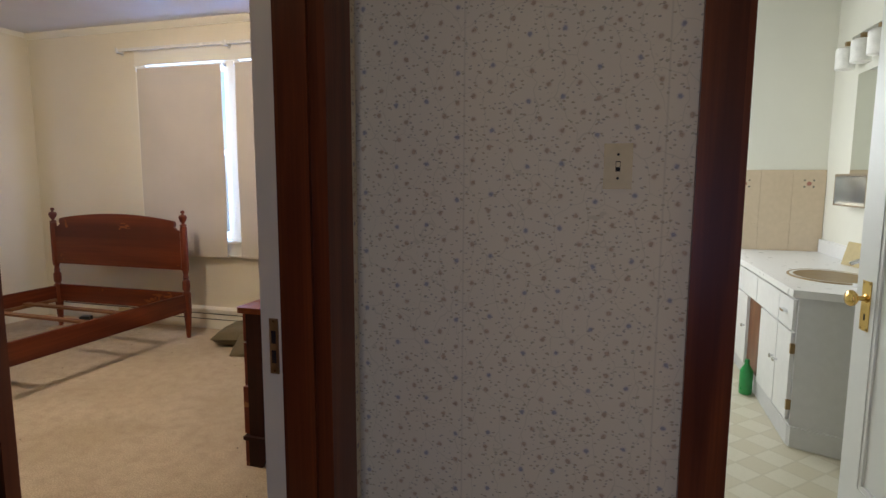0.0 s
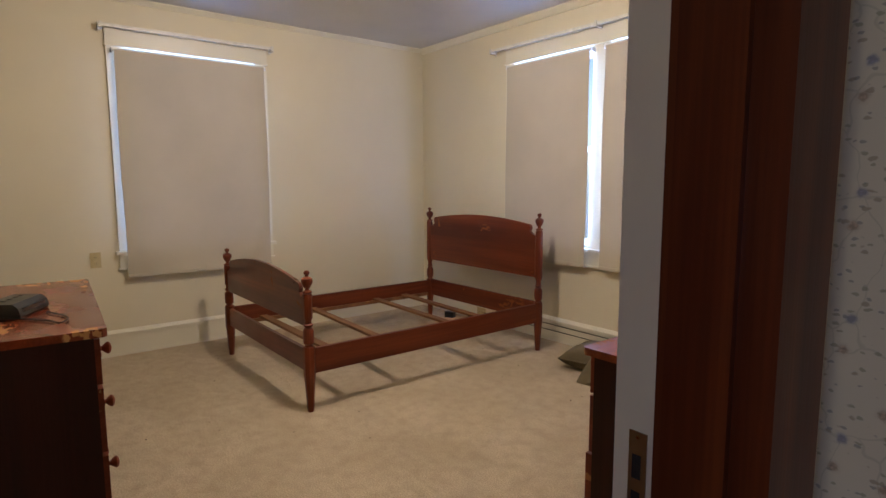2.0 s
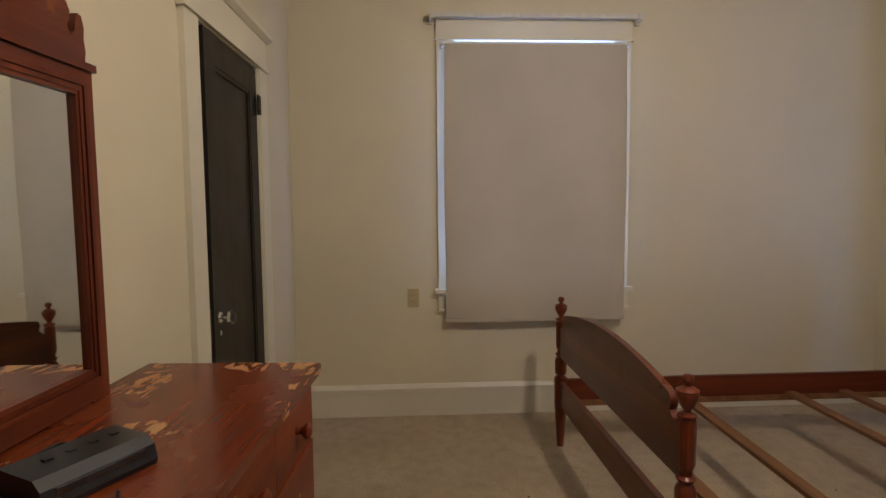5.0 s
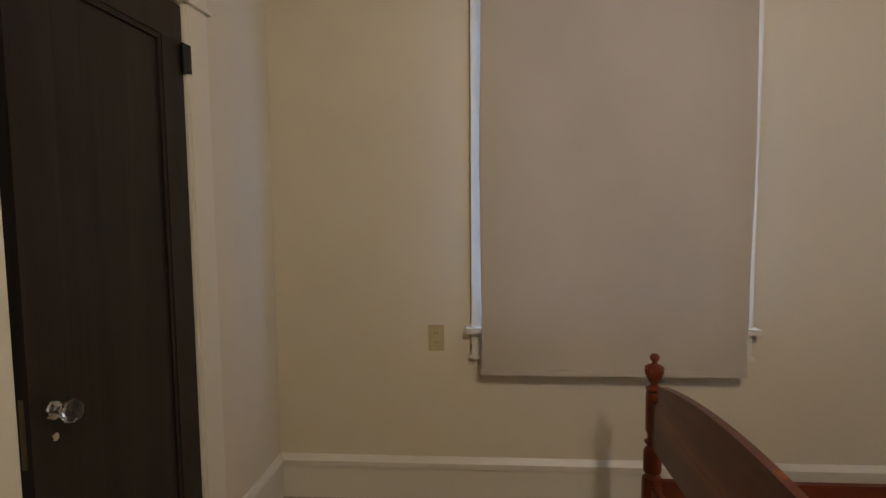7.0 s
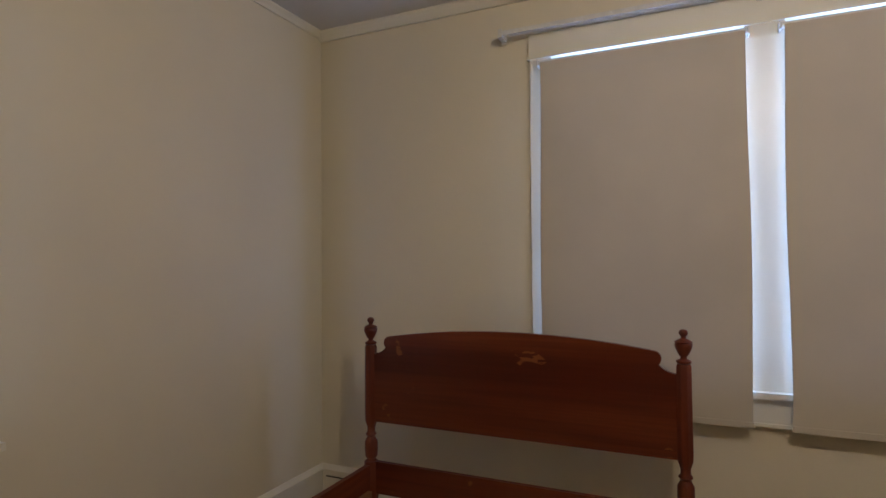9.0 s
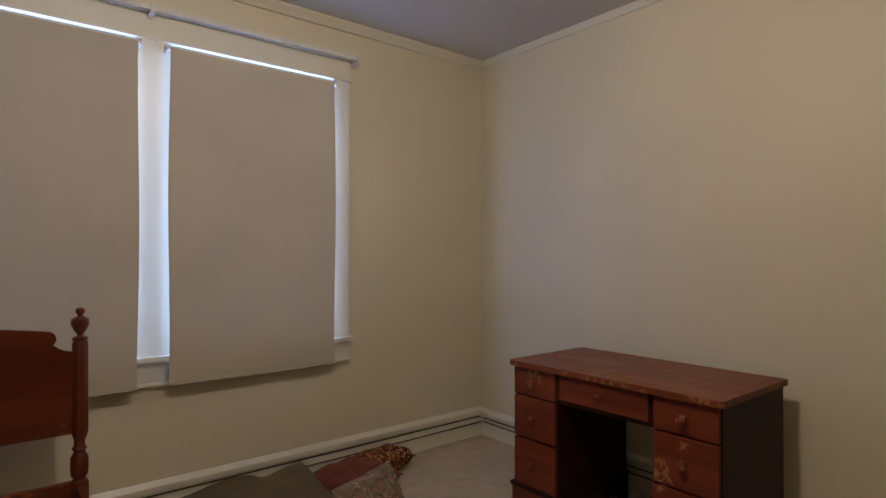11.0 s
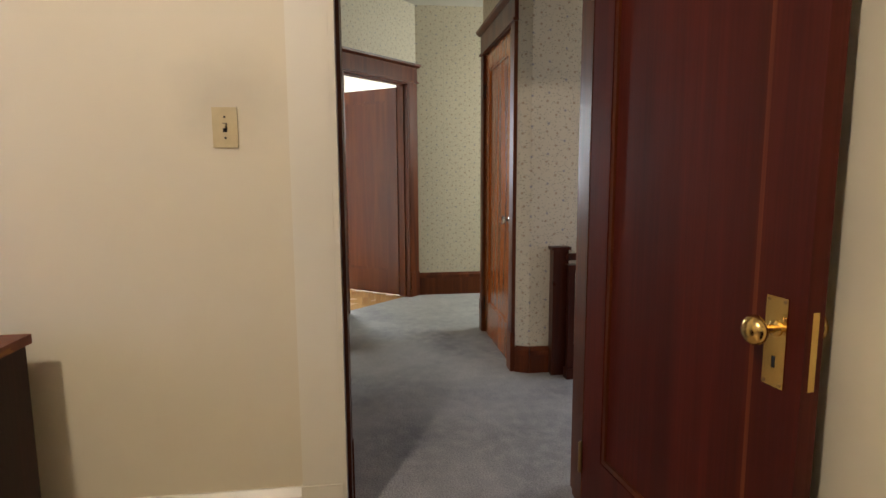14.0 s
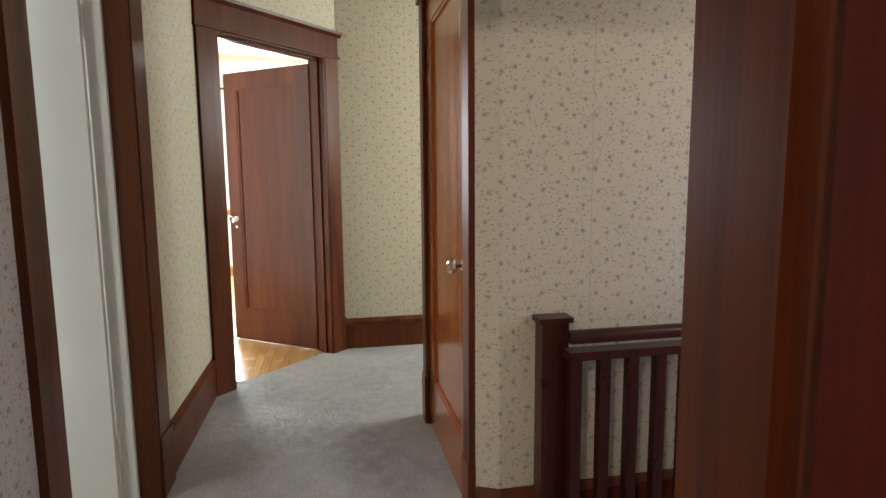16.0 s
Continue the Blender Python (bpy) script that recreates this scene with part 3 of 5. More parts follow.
for z in (0.808, 0.947):
    part("screw", lathe([(0.003, 0), (0.0025, 0.0012)], 8, pose(0.0018, 0.02, z, 0, 90, 0)), BRASS, strike)
jamb("door_frame_bath", FNH, B0, B1, BH, 0, 0.12, [(-0.018, 0.06, OAKRED), (0.06, 0.12, WHITE)], 0.016, (0.062, 0.085, WHITE), "door frame of the bathroom, varnished outside and white inside")
jamb("door_frame_angled", DM, D0, D1, DOOR_H, 0, 0.12, [(-0.018, 0.122, OAKRED)], 0.016, (0.03, 0.075, OAKRED), "varnished frame of the angled door")
jamb("door_frame_hall_closet", FC, -CL1, -CL0, DOOR_H, 0, 0.1, [(-0.018, 0.1, OAKRED)], 0.012, None, "varnished frame of the hall closet door")
jamb("door_frame_closet", FS, -CD1, -CD0, CDH, 0, 0.15, [(-0.015, 0.15, TRIM)], 0.012, None, "ivory painted frame of the closet door")


def baseboard(name, m, u0, u1, mat, h, th=0.016, capm=None, cap=0.05, label=""):
    e = thing(name, m, label, "baseboard")
    e["kind"] = "structure"
    part("board", boxes((u0, -th, 0, u1, 0, h - cap)), mat, e, bevel=0.002)
    part("cap_moulding", prism([(0, 0), (-th - 0.008, 0), (-th - 0.010, cap * 0.55), (-th - 0.004, cap * 0.7), (-0.008, cap), (0, cap)], u0, u1, "yz"), capm or mat, e, m=pose(0, 0, h - cap))
    return e


baseboard("baseboard_west", FW, S + 0.05, N, TRIM, 0.20, label="ivory painted baseboard with a moulded cap")
baseboard("baseboard_north", FN, W, 0, TRIM, 0.20, label="ivory painted baseboard with a moulded cap")
baseboard("baseboard_east", FE, -N, -DOOR_N - 0.125, TRIM, 0.19, label="ivory painted baseboard with a moulded cap")
baseboard("baseboard_south", FS, 0.02, -CD1 - 0.122, TRIM, 0.20, label="ivory painted baseboard with a moulded cap")
baseboard("baseboard_south", FS, -CD0 + 0.122, -W, TRIM, 0.20, label="ivory painted baseboard with a moulded cap")
baseboard("baseboard_hall", FNH, HF, B0 - 0.125, OAKRED, 0.22, label="varnished wooden hall baseboard")
baseboard("baseboard_hall", FNH, B1 + 0.14, A2.x, OAKRED, 0.22, label="varnished wooden hall baseboard")
baseboard("baseboard_hall", frame_m((B2.x, 0, 0), (0, -1, 0), (1, 0, 0)), -B2.y, 3.4, OAKRED, 0.22, label="varnished wooden hall baseboard")
baseboard("baseboard_hall", frame_m((1.46, S, 0), (-0.423, -0.906, 0), (0.906, -0.423, 0)), 0.004, 0.090, OAKRED, 0.16, label="short varnished baseboard on the canted corner")
baseboard("baseboard_hall", frame_m((CX, 0, 0), (0, -1, 0), (1, 0, 0)), -S + 0.078, 3.4, OAKRED, 0.16, label="varnished wooden baseboard under the tan wallpaper")
baseboard("baseboard_hall", FC, -2.47, -CL1 - 0.09, OAKRED, 0.20, label="varnished wooden hall baseboard")


def crown(name, m, u0, u1, z, mat=TRIM, s=0.035):
    return tagged(part(name, prism([(0, 0), (-s * 0.35, 0), (-s * 0.6, s * 0.35), (-s, s * 0.75), (-s, s), (0, s)], u0, u1, "yz"), mat, None, "narrow painted ceiling moulding", m=m @ pose(0, 0, z - s)), kind="structure")


crown("crown_west", FW, S + 0.05, N, H)
crown("crown_north", FN, W, 0, H, s=0.05)
crown("crown_east", FE, -N, -S, H)
crown("crown_south", FS, 0, -W, H)
crown("crown_room", frame_m((7.35, 0, 0), (0, -1, 0), (1, 0, 0)), -2.9, 0.88, HC)


# ---- windows ----
def window(name, m, openings, wd=0.105, label=""):
    """Casing, stool, apron, sashes and glass. u along the wall, v outwards, the wall's face at v=0."""
    e = thing(name, m, label, "window")
    e["kind"] = "structure"
    u0, u1 = openings[0][0], openings[-1][1]
    z0, z1 = openings[0][2], openings[0][3]
    part("casing_leg", boxes((u0 - wd, -0.022, z0, u0, 0, z1)), TRIM, e, bevel=0.003)
    part("casing_leg", boxes((u1, -0.022, z0, u1 + wd, 0, z1)), TRIM, e, bevel=0.003)
    for a, b in zip(openings, openings[1:]):
        part("mullion", boxes((a[1], -0.022, z0, b[0], 0, z1)), TRIM, e, bevel=0.003)
    part("head_board", boxes((u0 - wd - 0.004, -0.024, z1, u1 + wd + 0.004, 0, z1 + 0.12)), TRIM, e, bevel=0.002)
    part("head_bead", boxes((u0 - wd - 0.012, -0.034, z1 - 0.004, u1 + wd + 0.012, -0.001, z1 + 0.008)), TRIM, e, bevel=0.002)
    part("head_cap", prism([(0, 0), (-0.028, 0), (-0.046, 0.016), (-0.050, 0.03), (0, 0.03)], u0 - wd - 0.02, u1 + wd + 0.02, "yz"), TRIM, e, m=pose(0, 0, z1 + 0.12))
    part("stool", boxes((u0 - wd - 0.022, -0.055, z0 - 0.024, u1 + wd + 0.022, 0.02, z0)), TRIM, e, bevel=0.006)
    part("apron", boxes((u0 - wd, -0.022, z0 - 0.128, u1 + wd, 0, z0 - 0.024)), TRIM, e, bevel=0.003)
    part("apron_foot", boxes((u0 - wd - 0.010, -0.030, z0 - 0.142, u1 + wd + 0.010, 0, z0 - 0.128)), TRIM, e, bevel=0.003)
    for a, b, za, zb in openings:
        zm = (za + zb) / 2
        part("jamb", boxes((a, 0.0, za, a + 0.02, 0.15, zb), (b - 0.02, 0.0, za, b, 0.15, zb), (a + 0.02, 0.0, zb - 0.02, b - 0.02, 0.15, zb), (a + 0.02, 0.02, za, b - 0.02, 0.15, za + 0.02)), TRIM, e)
        for nm, s0, s1, v in (("lower_sash", za + 0.02, zm + 0.02, 0.05), ("upper_sash", zm - 0.02, zb - 0.02, 0.09)):
            fr = part(nm, boxes((a + 0.02, v, s0, a + 0.065, v + 0.035, s1), (b - 0.065, v, s0, b - 0.02, v + 0.035, s1), (a + 0.065, v, s0, b - 0.065, v + 0.035, s0 + 0.05), (a + 0.065, v, s1 - 0.045, b - 0.065, v + 0.035, s1)), TRIM, e)
            g = part("pane", boxes((a + 0.065, v + 0.015, s0 + 0.05, b - 0.065, v + 0.018, s1 - 0.045)), GLASS, fr)
            g.visible_shadow = False
    return e


def roller_shade(name, m, u0, u1, ztop, zbot, v=-0.072, label="", curl=0.0, skew=0.0, flat=False):
    e = thing(name, m, label, "roller shade", "roller shades")
    part("roller", lathe([(0.011, u0 + 0.004), (0.013, u0 + 0.006), (0.013, u1 - 0.006), (0.011, u1 - 0.004)], 16, Matrix(((0, 0, 1, 0), (0, 1, 0, v + 0.014), (-1, 0, 0, ztop), (0, 0, 0, 1)))), RODM, e, smooth=True)
    for u in (u0, u1):
        part("bracket", boxes((u - 0.003, v, ztop - 0.016, u + 0.003, -0.022, ztop + 0.016)), RODM, e)
    bm = bmesh.new()
    nu, nz = 28, 48
    rng = random.Random(name + str(u0))
    ph = rng.random() * 6
    grid = []
    for j in range(nz + 1):
        row = []
        f = j / nz
        z = ztop + (zbot - ztop) * f
        for i in range(nu + 1):
            s = i / nu
            inset = 0.010 + (0.004 * math.sin(2.2 * f * math.pi + ph))
            u = u0 + inset + (u1 - u0 - 2 * inset) * s
            low = max(0.0, (f - 0.72) / 0.28)
            d = 0.0035 * math.sin(s * 9 + ph + 3 * f) * f
            d += 0.010 * low * math.sin(s * 17 + ph) * (1 if curl else 0.25)
            if curl:
                c = max(0.0, 1 - math.hypot((s - 0.93) / 0.10, (f - 0.86) / 0.13))
                d -= curl * c * math.sin((s * 30 + f * 26))
                d += 0.012 * low * max(0, 0.12 - s) / 0.12
            row.append(bm.verts.new((u, v - 0.001 + d - 0.004 * f, z + skew * s * f)))
        grid.append(row)
    for a, b in zip(grid, grid[1:]):
        for i in range(nu):
            bm.faces.new((a[i], a[i + 1], b[i + 1], b[i]))
    part("cloth", bm, SHADE, e, smooth=True)
    part("hem_bar", boxes((u0 + 0.012, v - 0.010, zbot - 0.004, u1 - 0.012, v + 0.002, zbot + 0.020)), SHADE, e, bevel=0.003)
    return e


def rod(name, m, u0, u1, z, mid=False, label="white metal curtain rod on brackets above the window"):
    e = thing(name, m, label, "curtain rod", "curtain rods")
    part("bar", boxes((u0, -0.088, z - 0.010, u1, -0.080, z + 0.012)), RODM, e, bevel=0.003)
    part("rear_bar", boxes((u0 + 0.03, -0.060, z - 0.006, u1 - 0.03, -0.053, z + 0.008)), RODM, e, bevel=0.002)
    for u in [u0, u1] + ([(u0 + u1) / 2] if mid else []):
        part("bracket", boxes((u - 0.012, -0.094, z - 0.022, u + 0.012, -0.024, z - 0.010), (u - 0.010, -0.096, z - 0.022, u + 0.010, -0.088, z + 0.020), (u - 0.012, -0.030, z - 0.035, u + 0.012, -0.024, z + 0.03)), RODM, e, bevel=0.002)
    return e


window("window_west", FW, [WA], label="double-hung window with ivory painted casing, shade drawn")
window("window_north", FN, [WN1, WN2], label="double window with ivory painted casing, both shades drawn")
roller_shade("roller_shade", FW, -0.175, 0.955, 2.268, 0.606, label="grey-beige roller shade with a wrinkled hem, drawn over the single window", curl=0.018)
roller_shade("roller_shade", FN, -3.095, -2.215, 2.270, 0.665, label="grey-beige roller shade, drawn over the window behind the bed")
roller_shade("roller_shade", FN, -2.105, -1.205, 2.270, 0.665, label="grey-beige roller shade, drawn over the window above the cushions")
rod("curtain_rod", FW, -0.235, 1.015, 2.43)
rod("curtain_rod", FN, -3.27, -1.07, 2.435, True, "long white metal curtain rod above the double window")
for nm, (u0, u1, z0, z1), mm, en in (("west_window_daylight", WA, FW, 66), ("north_window_daylight", WN1, FN, 72), ("north_window_daylight", WN2, FN, 84)):
    lamp(nm, "AREA", mm @ pose((u0 + u1) / 2, 0.035, (z0 + z1) / 2, 90, 0, 180) @ pose(0, 0, 0, 0, 0, 0), en, COOL, size=u1 - u0 - 0.04, size_y=z1 - z0 - 0.04)


# ---- doors ----
def panel_door(name, m, w, h, t, mat, label, knob="brass", knob_z=0.92, stile=0.115, bottom=0.24, top=0.115, panel_mat=None, knob_at=None, panels=1, mould=None, lock_rail=0.0, hinges=2, hinge_mat=None):
    """A leaf from its hinge at u=0 to u=w, thickness along v, with a sunk panel, knobs and hinges."""
    e = thing(name, m, label, "door")
    pm = panel_mat or mat
    body = part("leaf", boxes((0, 0, 0.008, stile, t, h), (w - stile, 0, 0.008, w, t, h), (stile, 0, 0.008, w - stile, t, bottom), (stile, 0, h - top, w - stile, t, h)), mat, e, bevel=0.002)
    part("panel", boxes((stile - 0.002, t * 0.32, bottom - 0.002, w - stile + 0.002, t * 0.68, h - top + 0.002)), pm, e)
    s = 0.016
    for v0, v1 in ((t * 0.10, t * 0.33), (t * 0.67, t * 0.90)):
        part("panel_moulding", boxes((stile, v0, bottom, stile + s, v1, h - top), (w - stile - s, v0, bottom, w - stile, v1, h - top), (stile + s, v0, bottom, w - stile - s, v1, bottom + s), (stile + s, v0, h - top - s, w - stile - s, v1, h - top)), mould or mat, e, bevel=0.003)
    ku = w - 0.065
    for side, sgn in ((0, -1), (t, 1)):
        base = Matrix.Translation((ku, side, knob_z)) @ pose(0, 0, 0, -90 * sgn, 0, 0)
        if knob == "brass":
            pl = part("escutcheon", boxes((ku - 0.026, min(side, side + sgn * 0.003), knob_z - 0.115, ku + 0.026, max(side, side + sgn * 0.003), knob_z + 0.062)), BRASS, e, "polished brass plate with a keyhole", bevel=0.001)
            part("keyhole", boxes((ku - 0.004, min(side + sgn * 0.0032, side + sgn * 0.0036), knob_z - 0.078, ku + 0.004, max(side + sgn * 0.0032, side + sgn * 0.0036), knob_z - 0.055)), HOLE, pl)
            for dx, dz in ((-0.019, -0.108), (0.019, -0.108), (-0.019, 0.055), (0.019, 0.055)):
                part("screw", lathe([(0.004, 0), (0.003, 0.002)], 8, Matrix.Translation((ku + dx, side + sgn * 0.003, knob_z + dz)) @ pose(0, 0, 0, -90 * sgn, 0, 0)), OLDBRASS, pl)
            part("knob", lathe([(0.016, 0.0), (0.016, 0.006), (0.009, 0.010), (0.008, 0.030), (0.020, 0.036), (0.0285, 0.046), (0.029, 0.054), (0.024, 0.062), (0.014, 0.0665), (0.002, 0.068)], 28, base), BRASS, e, "polished brass knob", smooth=True)
        elif knob == "crystal":
            part("rose", lathe([(0.022, 0), (0.020, 0.004), (0.009, 0.006), (0.008, 0.024)], 18, base), CHROME, e, "small metal rose", smooth=True)
            part("keyhole_plate", lathe([(0.010, 0), (0.009, 0.002)], 12, Matrix.Translation((ku, side, knob_z - 0.06)) @ pose(0, 0, 0, -90 * sgn, 0, 0)), CHROME, e)
            part("knob", lathe([(0.010, 0.022), (0.020, 0.027), (0.027, 0.036), (0.027, 0.044), (0.020, 0.055), (0.010, 0.058)], 10, base), CRYSTAL, e, "cut-glass door knob")
    part("latch_plate", boxes((w, t * 0.32, knob_z - 0.105, w + 0.0015, t * 0.68, knob_z + 0.045)), BRASS if knob == "brass" else OLDBRASS, e, "brass latch plate on the door's edge")
    for z in ([0.22, h - 0.25] if hinges == 2 else []):
        part("hinge", lathe([(0.004, -0.056), (0.0075, -0.05), (0.0075, 0.05), (0.004, 0.056)], 10, pose(-0.006, -0.006, z)), hinge_mat or IRON, e, "dark butt hinge", smooth=True)
    return e


def leaf_m(hinge, tip):
    """Hinge corner and the way to the free edge, v to the left of it."""
    u = (Vector(tip) - Vector(hinge)).normalized()
    return frame_m((hinge[0], hinge[1], hinge[2] if len(hinge) > 2 else 0), (u.x, u.y, 0), (-u.y, u.x, 0))


bd = panel_door("door_bedroom", leaf_m((0.0, -1.038), (-0.835, -1.118)) @ pose(0, -0.04, 0), 0.838, 2.01, 0.040, MAHOG, "dark mahogany one-panel door, standing open against the dresser", stile=0.118, bottom=0.26, hinge_mat=OLDBRASS, mould=OAKRED, knob_z=0.88)
panel_door("door_bath", leaf_m((B1 - 0.018, 0.125), (1.79, 0.87)), 0.72, 2.0, 0.036, WHITE, "white painted one-panel bathroom door, open inwards", hinge_mat=WHITE)
hd = A2 + DD * (D1 + 0.012) + DN * 0.124
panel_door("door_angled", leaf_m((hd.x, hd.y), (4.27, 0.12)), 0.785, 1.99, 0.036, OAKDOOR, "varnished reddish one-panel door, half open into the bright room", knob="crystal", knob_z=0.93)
# this door takes the brightened wood in place of light from the bathroom
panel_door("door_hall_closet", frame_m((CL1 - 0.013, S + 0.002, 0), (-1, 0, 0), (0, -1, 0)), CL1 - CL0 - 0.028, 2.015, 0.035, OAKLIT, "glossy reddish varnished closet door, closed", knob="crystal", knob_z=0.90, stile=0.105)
panel_door("door_closet", SQ @ frame_m((CD0 + 0.012, S + 0.006, 0), (1, 0, 0), (0, 1, 0)) @ pose(0, -0.034, 0, 0, 0, 1.5), CD1 - CD0 - 0.045, CDH - 0.02, 0.034, DARKW, "nearly black wooden closet door, ajar, with a glass knob", knob="crystal", knob_z=0.90)
for z in (0.2, 1.80):
    tagged(part("hinge_leaf", boxes((CD0 - 0.012, S + 0.016, z - 0.045, CD0 + 0.035, S + 0.022, z + 0.045)), IRON, bpy.data.objects["door_closet"], "black iron hinge", m=bpy.data.objects["door_closet"].matrix_basis.inverted() @ SQ))


# ---- bed ----
def arch(x0, x1, zb, zmid, zend, shoulder, zshoulder, n=22):
    """A board's outline: level below, bowed above, with a hollow shoulder at each end."""
    pts = [(x0, zb), (x1, zb), (x1, zshoulder)]
    def curve(side):
        xe = x1 if side > 0 else x0
        out = []
        for i in range(1, 6):
            a = i / 6
            out.append((xe - side * shoulder * 0.50 * a, zshoulder + (zend - zshoulder) * 0.22 * a * a))
        rise = zend - zshoulder
        rad = rise * 0.36
        cx, cz = xe - side * (shoulder * 0.62 + rad * 0.6), zend - rad
        for i in range(9):
            t = radians(-50 + 140 * i / 8)
            out.append((cx + side * rad * math.cos(t), cz + rad * math.sin(t)))
        return out
    right = curve(1)
    left = list(reversed(curve(-1)))
    a, b = right[-1][0], left[0][0]
    top = []
    for i in range(1, n):
        x = a + (b - a) * i / n
        s = 2 * i / n - 1
        top.append((x, zend + (zmid - zend) * (1 - s * s)))
    return pts + right + top + left + [(x0, zshoulder)]


def bed_post(bm, kind):
    """Leg, rail block, turnings and urn, as on the head or the foot."""
    add_lathe(bm, [(0.017, 0.0), (0.019, 0.03), (0.029, 0.20), (0.031, 0.215)], 8, None, True)
    add_lathe(bm, [(0.031, 0.215), (0.032, 0.22), (0.032, 0.375), (0.029, 0.385)], 8, None, True)
    if kind == "foot":
        z = [(0.026, 0.385), (0.021, 0.395), (0.030, 0.405), (0.031, 0.43), (0.031, 0.475), (0.026, 0.487), (0.018, 0.495), (0.026, 0.505), (0.029, 0.512), (0.019, 0.52), (0.019, 0.535)]
        add_lathe(bm, z, 20)
        add_lathe(bm, [(0.019, 0.535), (0.026, 0.55), (0.027, 0.68), (0.024, 0.69)], 8)
        t = 0.69
    else:
        z = [(0.026, 0.385), (0.021, 0.395), (0.030, 0.407), (0.032, 0.44), (0.031, 0.478), (0.024, 0.49), (0.019, 0.50), (0.027, 0.512), (0.019, 0.524), (0.019, 0.545)]
        add_lathe(bm, z, 20)
        add_lathe(bm, [(0.020, 0.545), (0.030, 0.575), (0.031, 0.60), (0.029, 0.93), (0.025, 0.94)], 8)
        t = 0.94
    urn = [(0.020, 0.0), (0.028, 0.006), (0.028, 0.012), (0.012, 0.020), (0.011, 0.026), (0.020, 0.038), (0.031, 0.062), (0.033, 0.074), (0.030, 0.080), (0.033, 0.084), (0.022, 0.092), (0.010, 0.097), (0.009, 0.103), (0.016, 0.112), (0.017, 0.120), (0.012, 0.129), (0.003, 0.132)]
    add_lathe(bm, [(r, t + z_) for r, z_ in urn], 22)
    return bm


BX0, BX1, BY0, BY1 = -3.87, -2.475, 0.43, 2.34
bed = thing("bed_frame", pose(0, 0, 0), "worn cherry-red four-post bed frame without mattress on beige carpet", "bed frame")
for x, y, k in ((BX0, BY0, "foot"), (BX1, BY0, "foot"), (BX0, BY1, "head"), (BX1, BY1, "head")):
    part("post", bed_post(bmesh.new(), k), CHERRY_Z, bed, "turned post with an urn finial", m=pose(x, y, 0), smooth=True)
part("headboard", prism(arch(BX0 + 0.02, BX1 - 0.02, 0.575, 1.03, 0.985, 0.115, 0.90), BY1 - 0.012, BY1 + 0.012), CHERRY, bed, "arched headboard with scuffed red-brown varnish", bevel=0.004)
part("footboard", prism(arch(BX0 + 0.02, BX1 - 0.02, 0.50, 0.80, 0.74, 0.115, 0.655), BY0 - 0.012, BY0 + 0.012), CHERRY, bed, "lower arched footboard", bevel=0.004)
part("end_rail", boxes((BX0 + 0.02, BY1 - 0.012, 0.235, BX1 - 0.02, BY1 + 0.012, 0.385)), CHERRY, bed, bevel=0.003)
part("end_rail", boxes((BX0 + 0.02, BY0 - 0.012, 0.235, BX1 - 0.02, BY0 + 0.012, 0.365)), CHERRY, bed, bevel=0.003)
for x in (BX0, BX1):
    part("side_rail", boxes((x - 0.012, BY0 + 0.02, 0.225, x + 0.012, BY1 - 0.02, 0.372)), CHERRY_Y, bed, bevel=0.003)
    s = 1 if x == BX0 else -1
    part("ledger", boxes((min(x + s * 0.012, x + s * 0.034), BY0 + 0.05, 0.232, max(x + s * 0.012, x + s * 0.034), BY1 - 0.05, 0.258)), SLATW, bed)
for y, a in ((0.63, 0), (1.05, -2), (1.66, -1.5), (1.97, -2)):
    part("slat", boxes((0.018, -0.028, 0.2585, BX1 - BX0 - 0.018, 0.028, 0.277)), SLATW, bed, "bare pine slat", m=pose(BX0, y + 0.05, 0, 0, 0, a), bevel=0.003)


# ---- drawers ----
def drawer_knob(m, parent, mat=None):
    return part("knob", lathe([(0.008, 0), (0.009, 0.004), (0.007, 0.012), (0.013, 0.018), (0.019, 0.026), (0.0195, 0.031), (0.015, 0.036), (0.004, 0.039)], 20, m), mat or DRAWERX, parent, "turned wooden knob", smooth=True)


TURN = pose(-1.395, -0.678, 0, 0, 0, -3.6) @ pose(1.395, 0.678, 0)


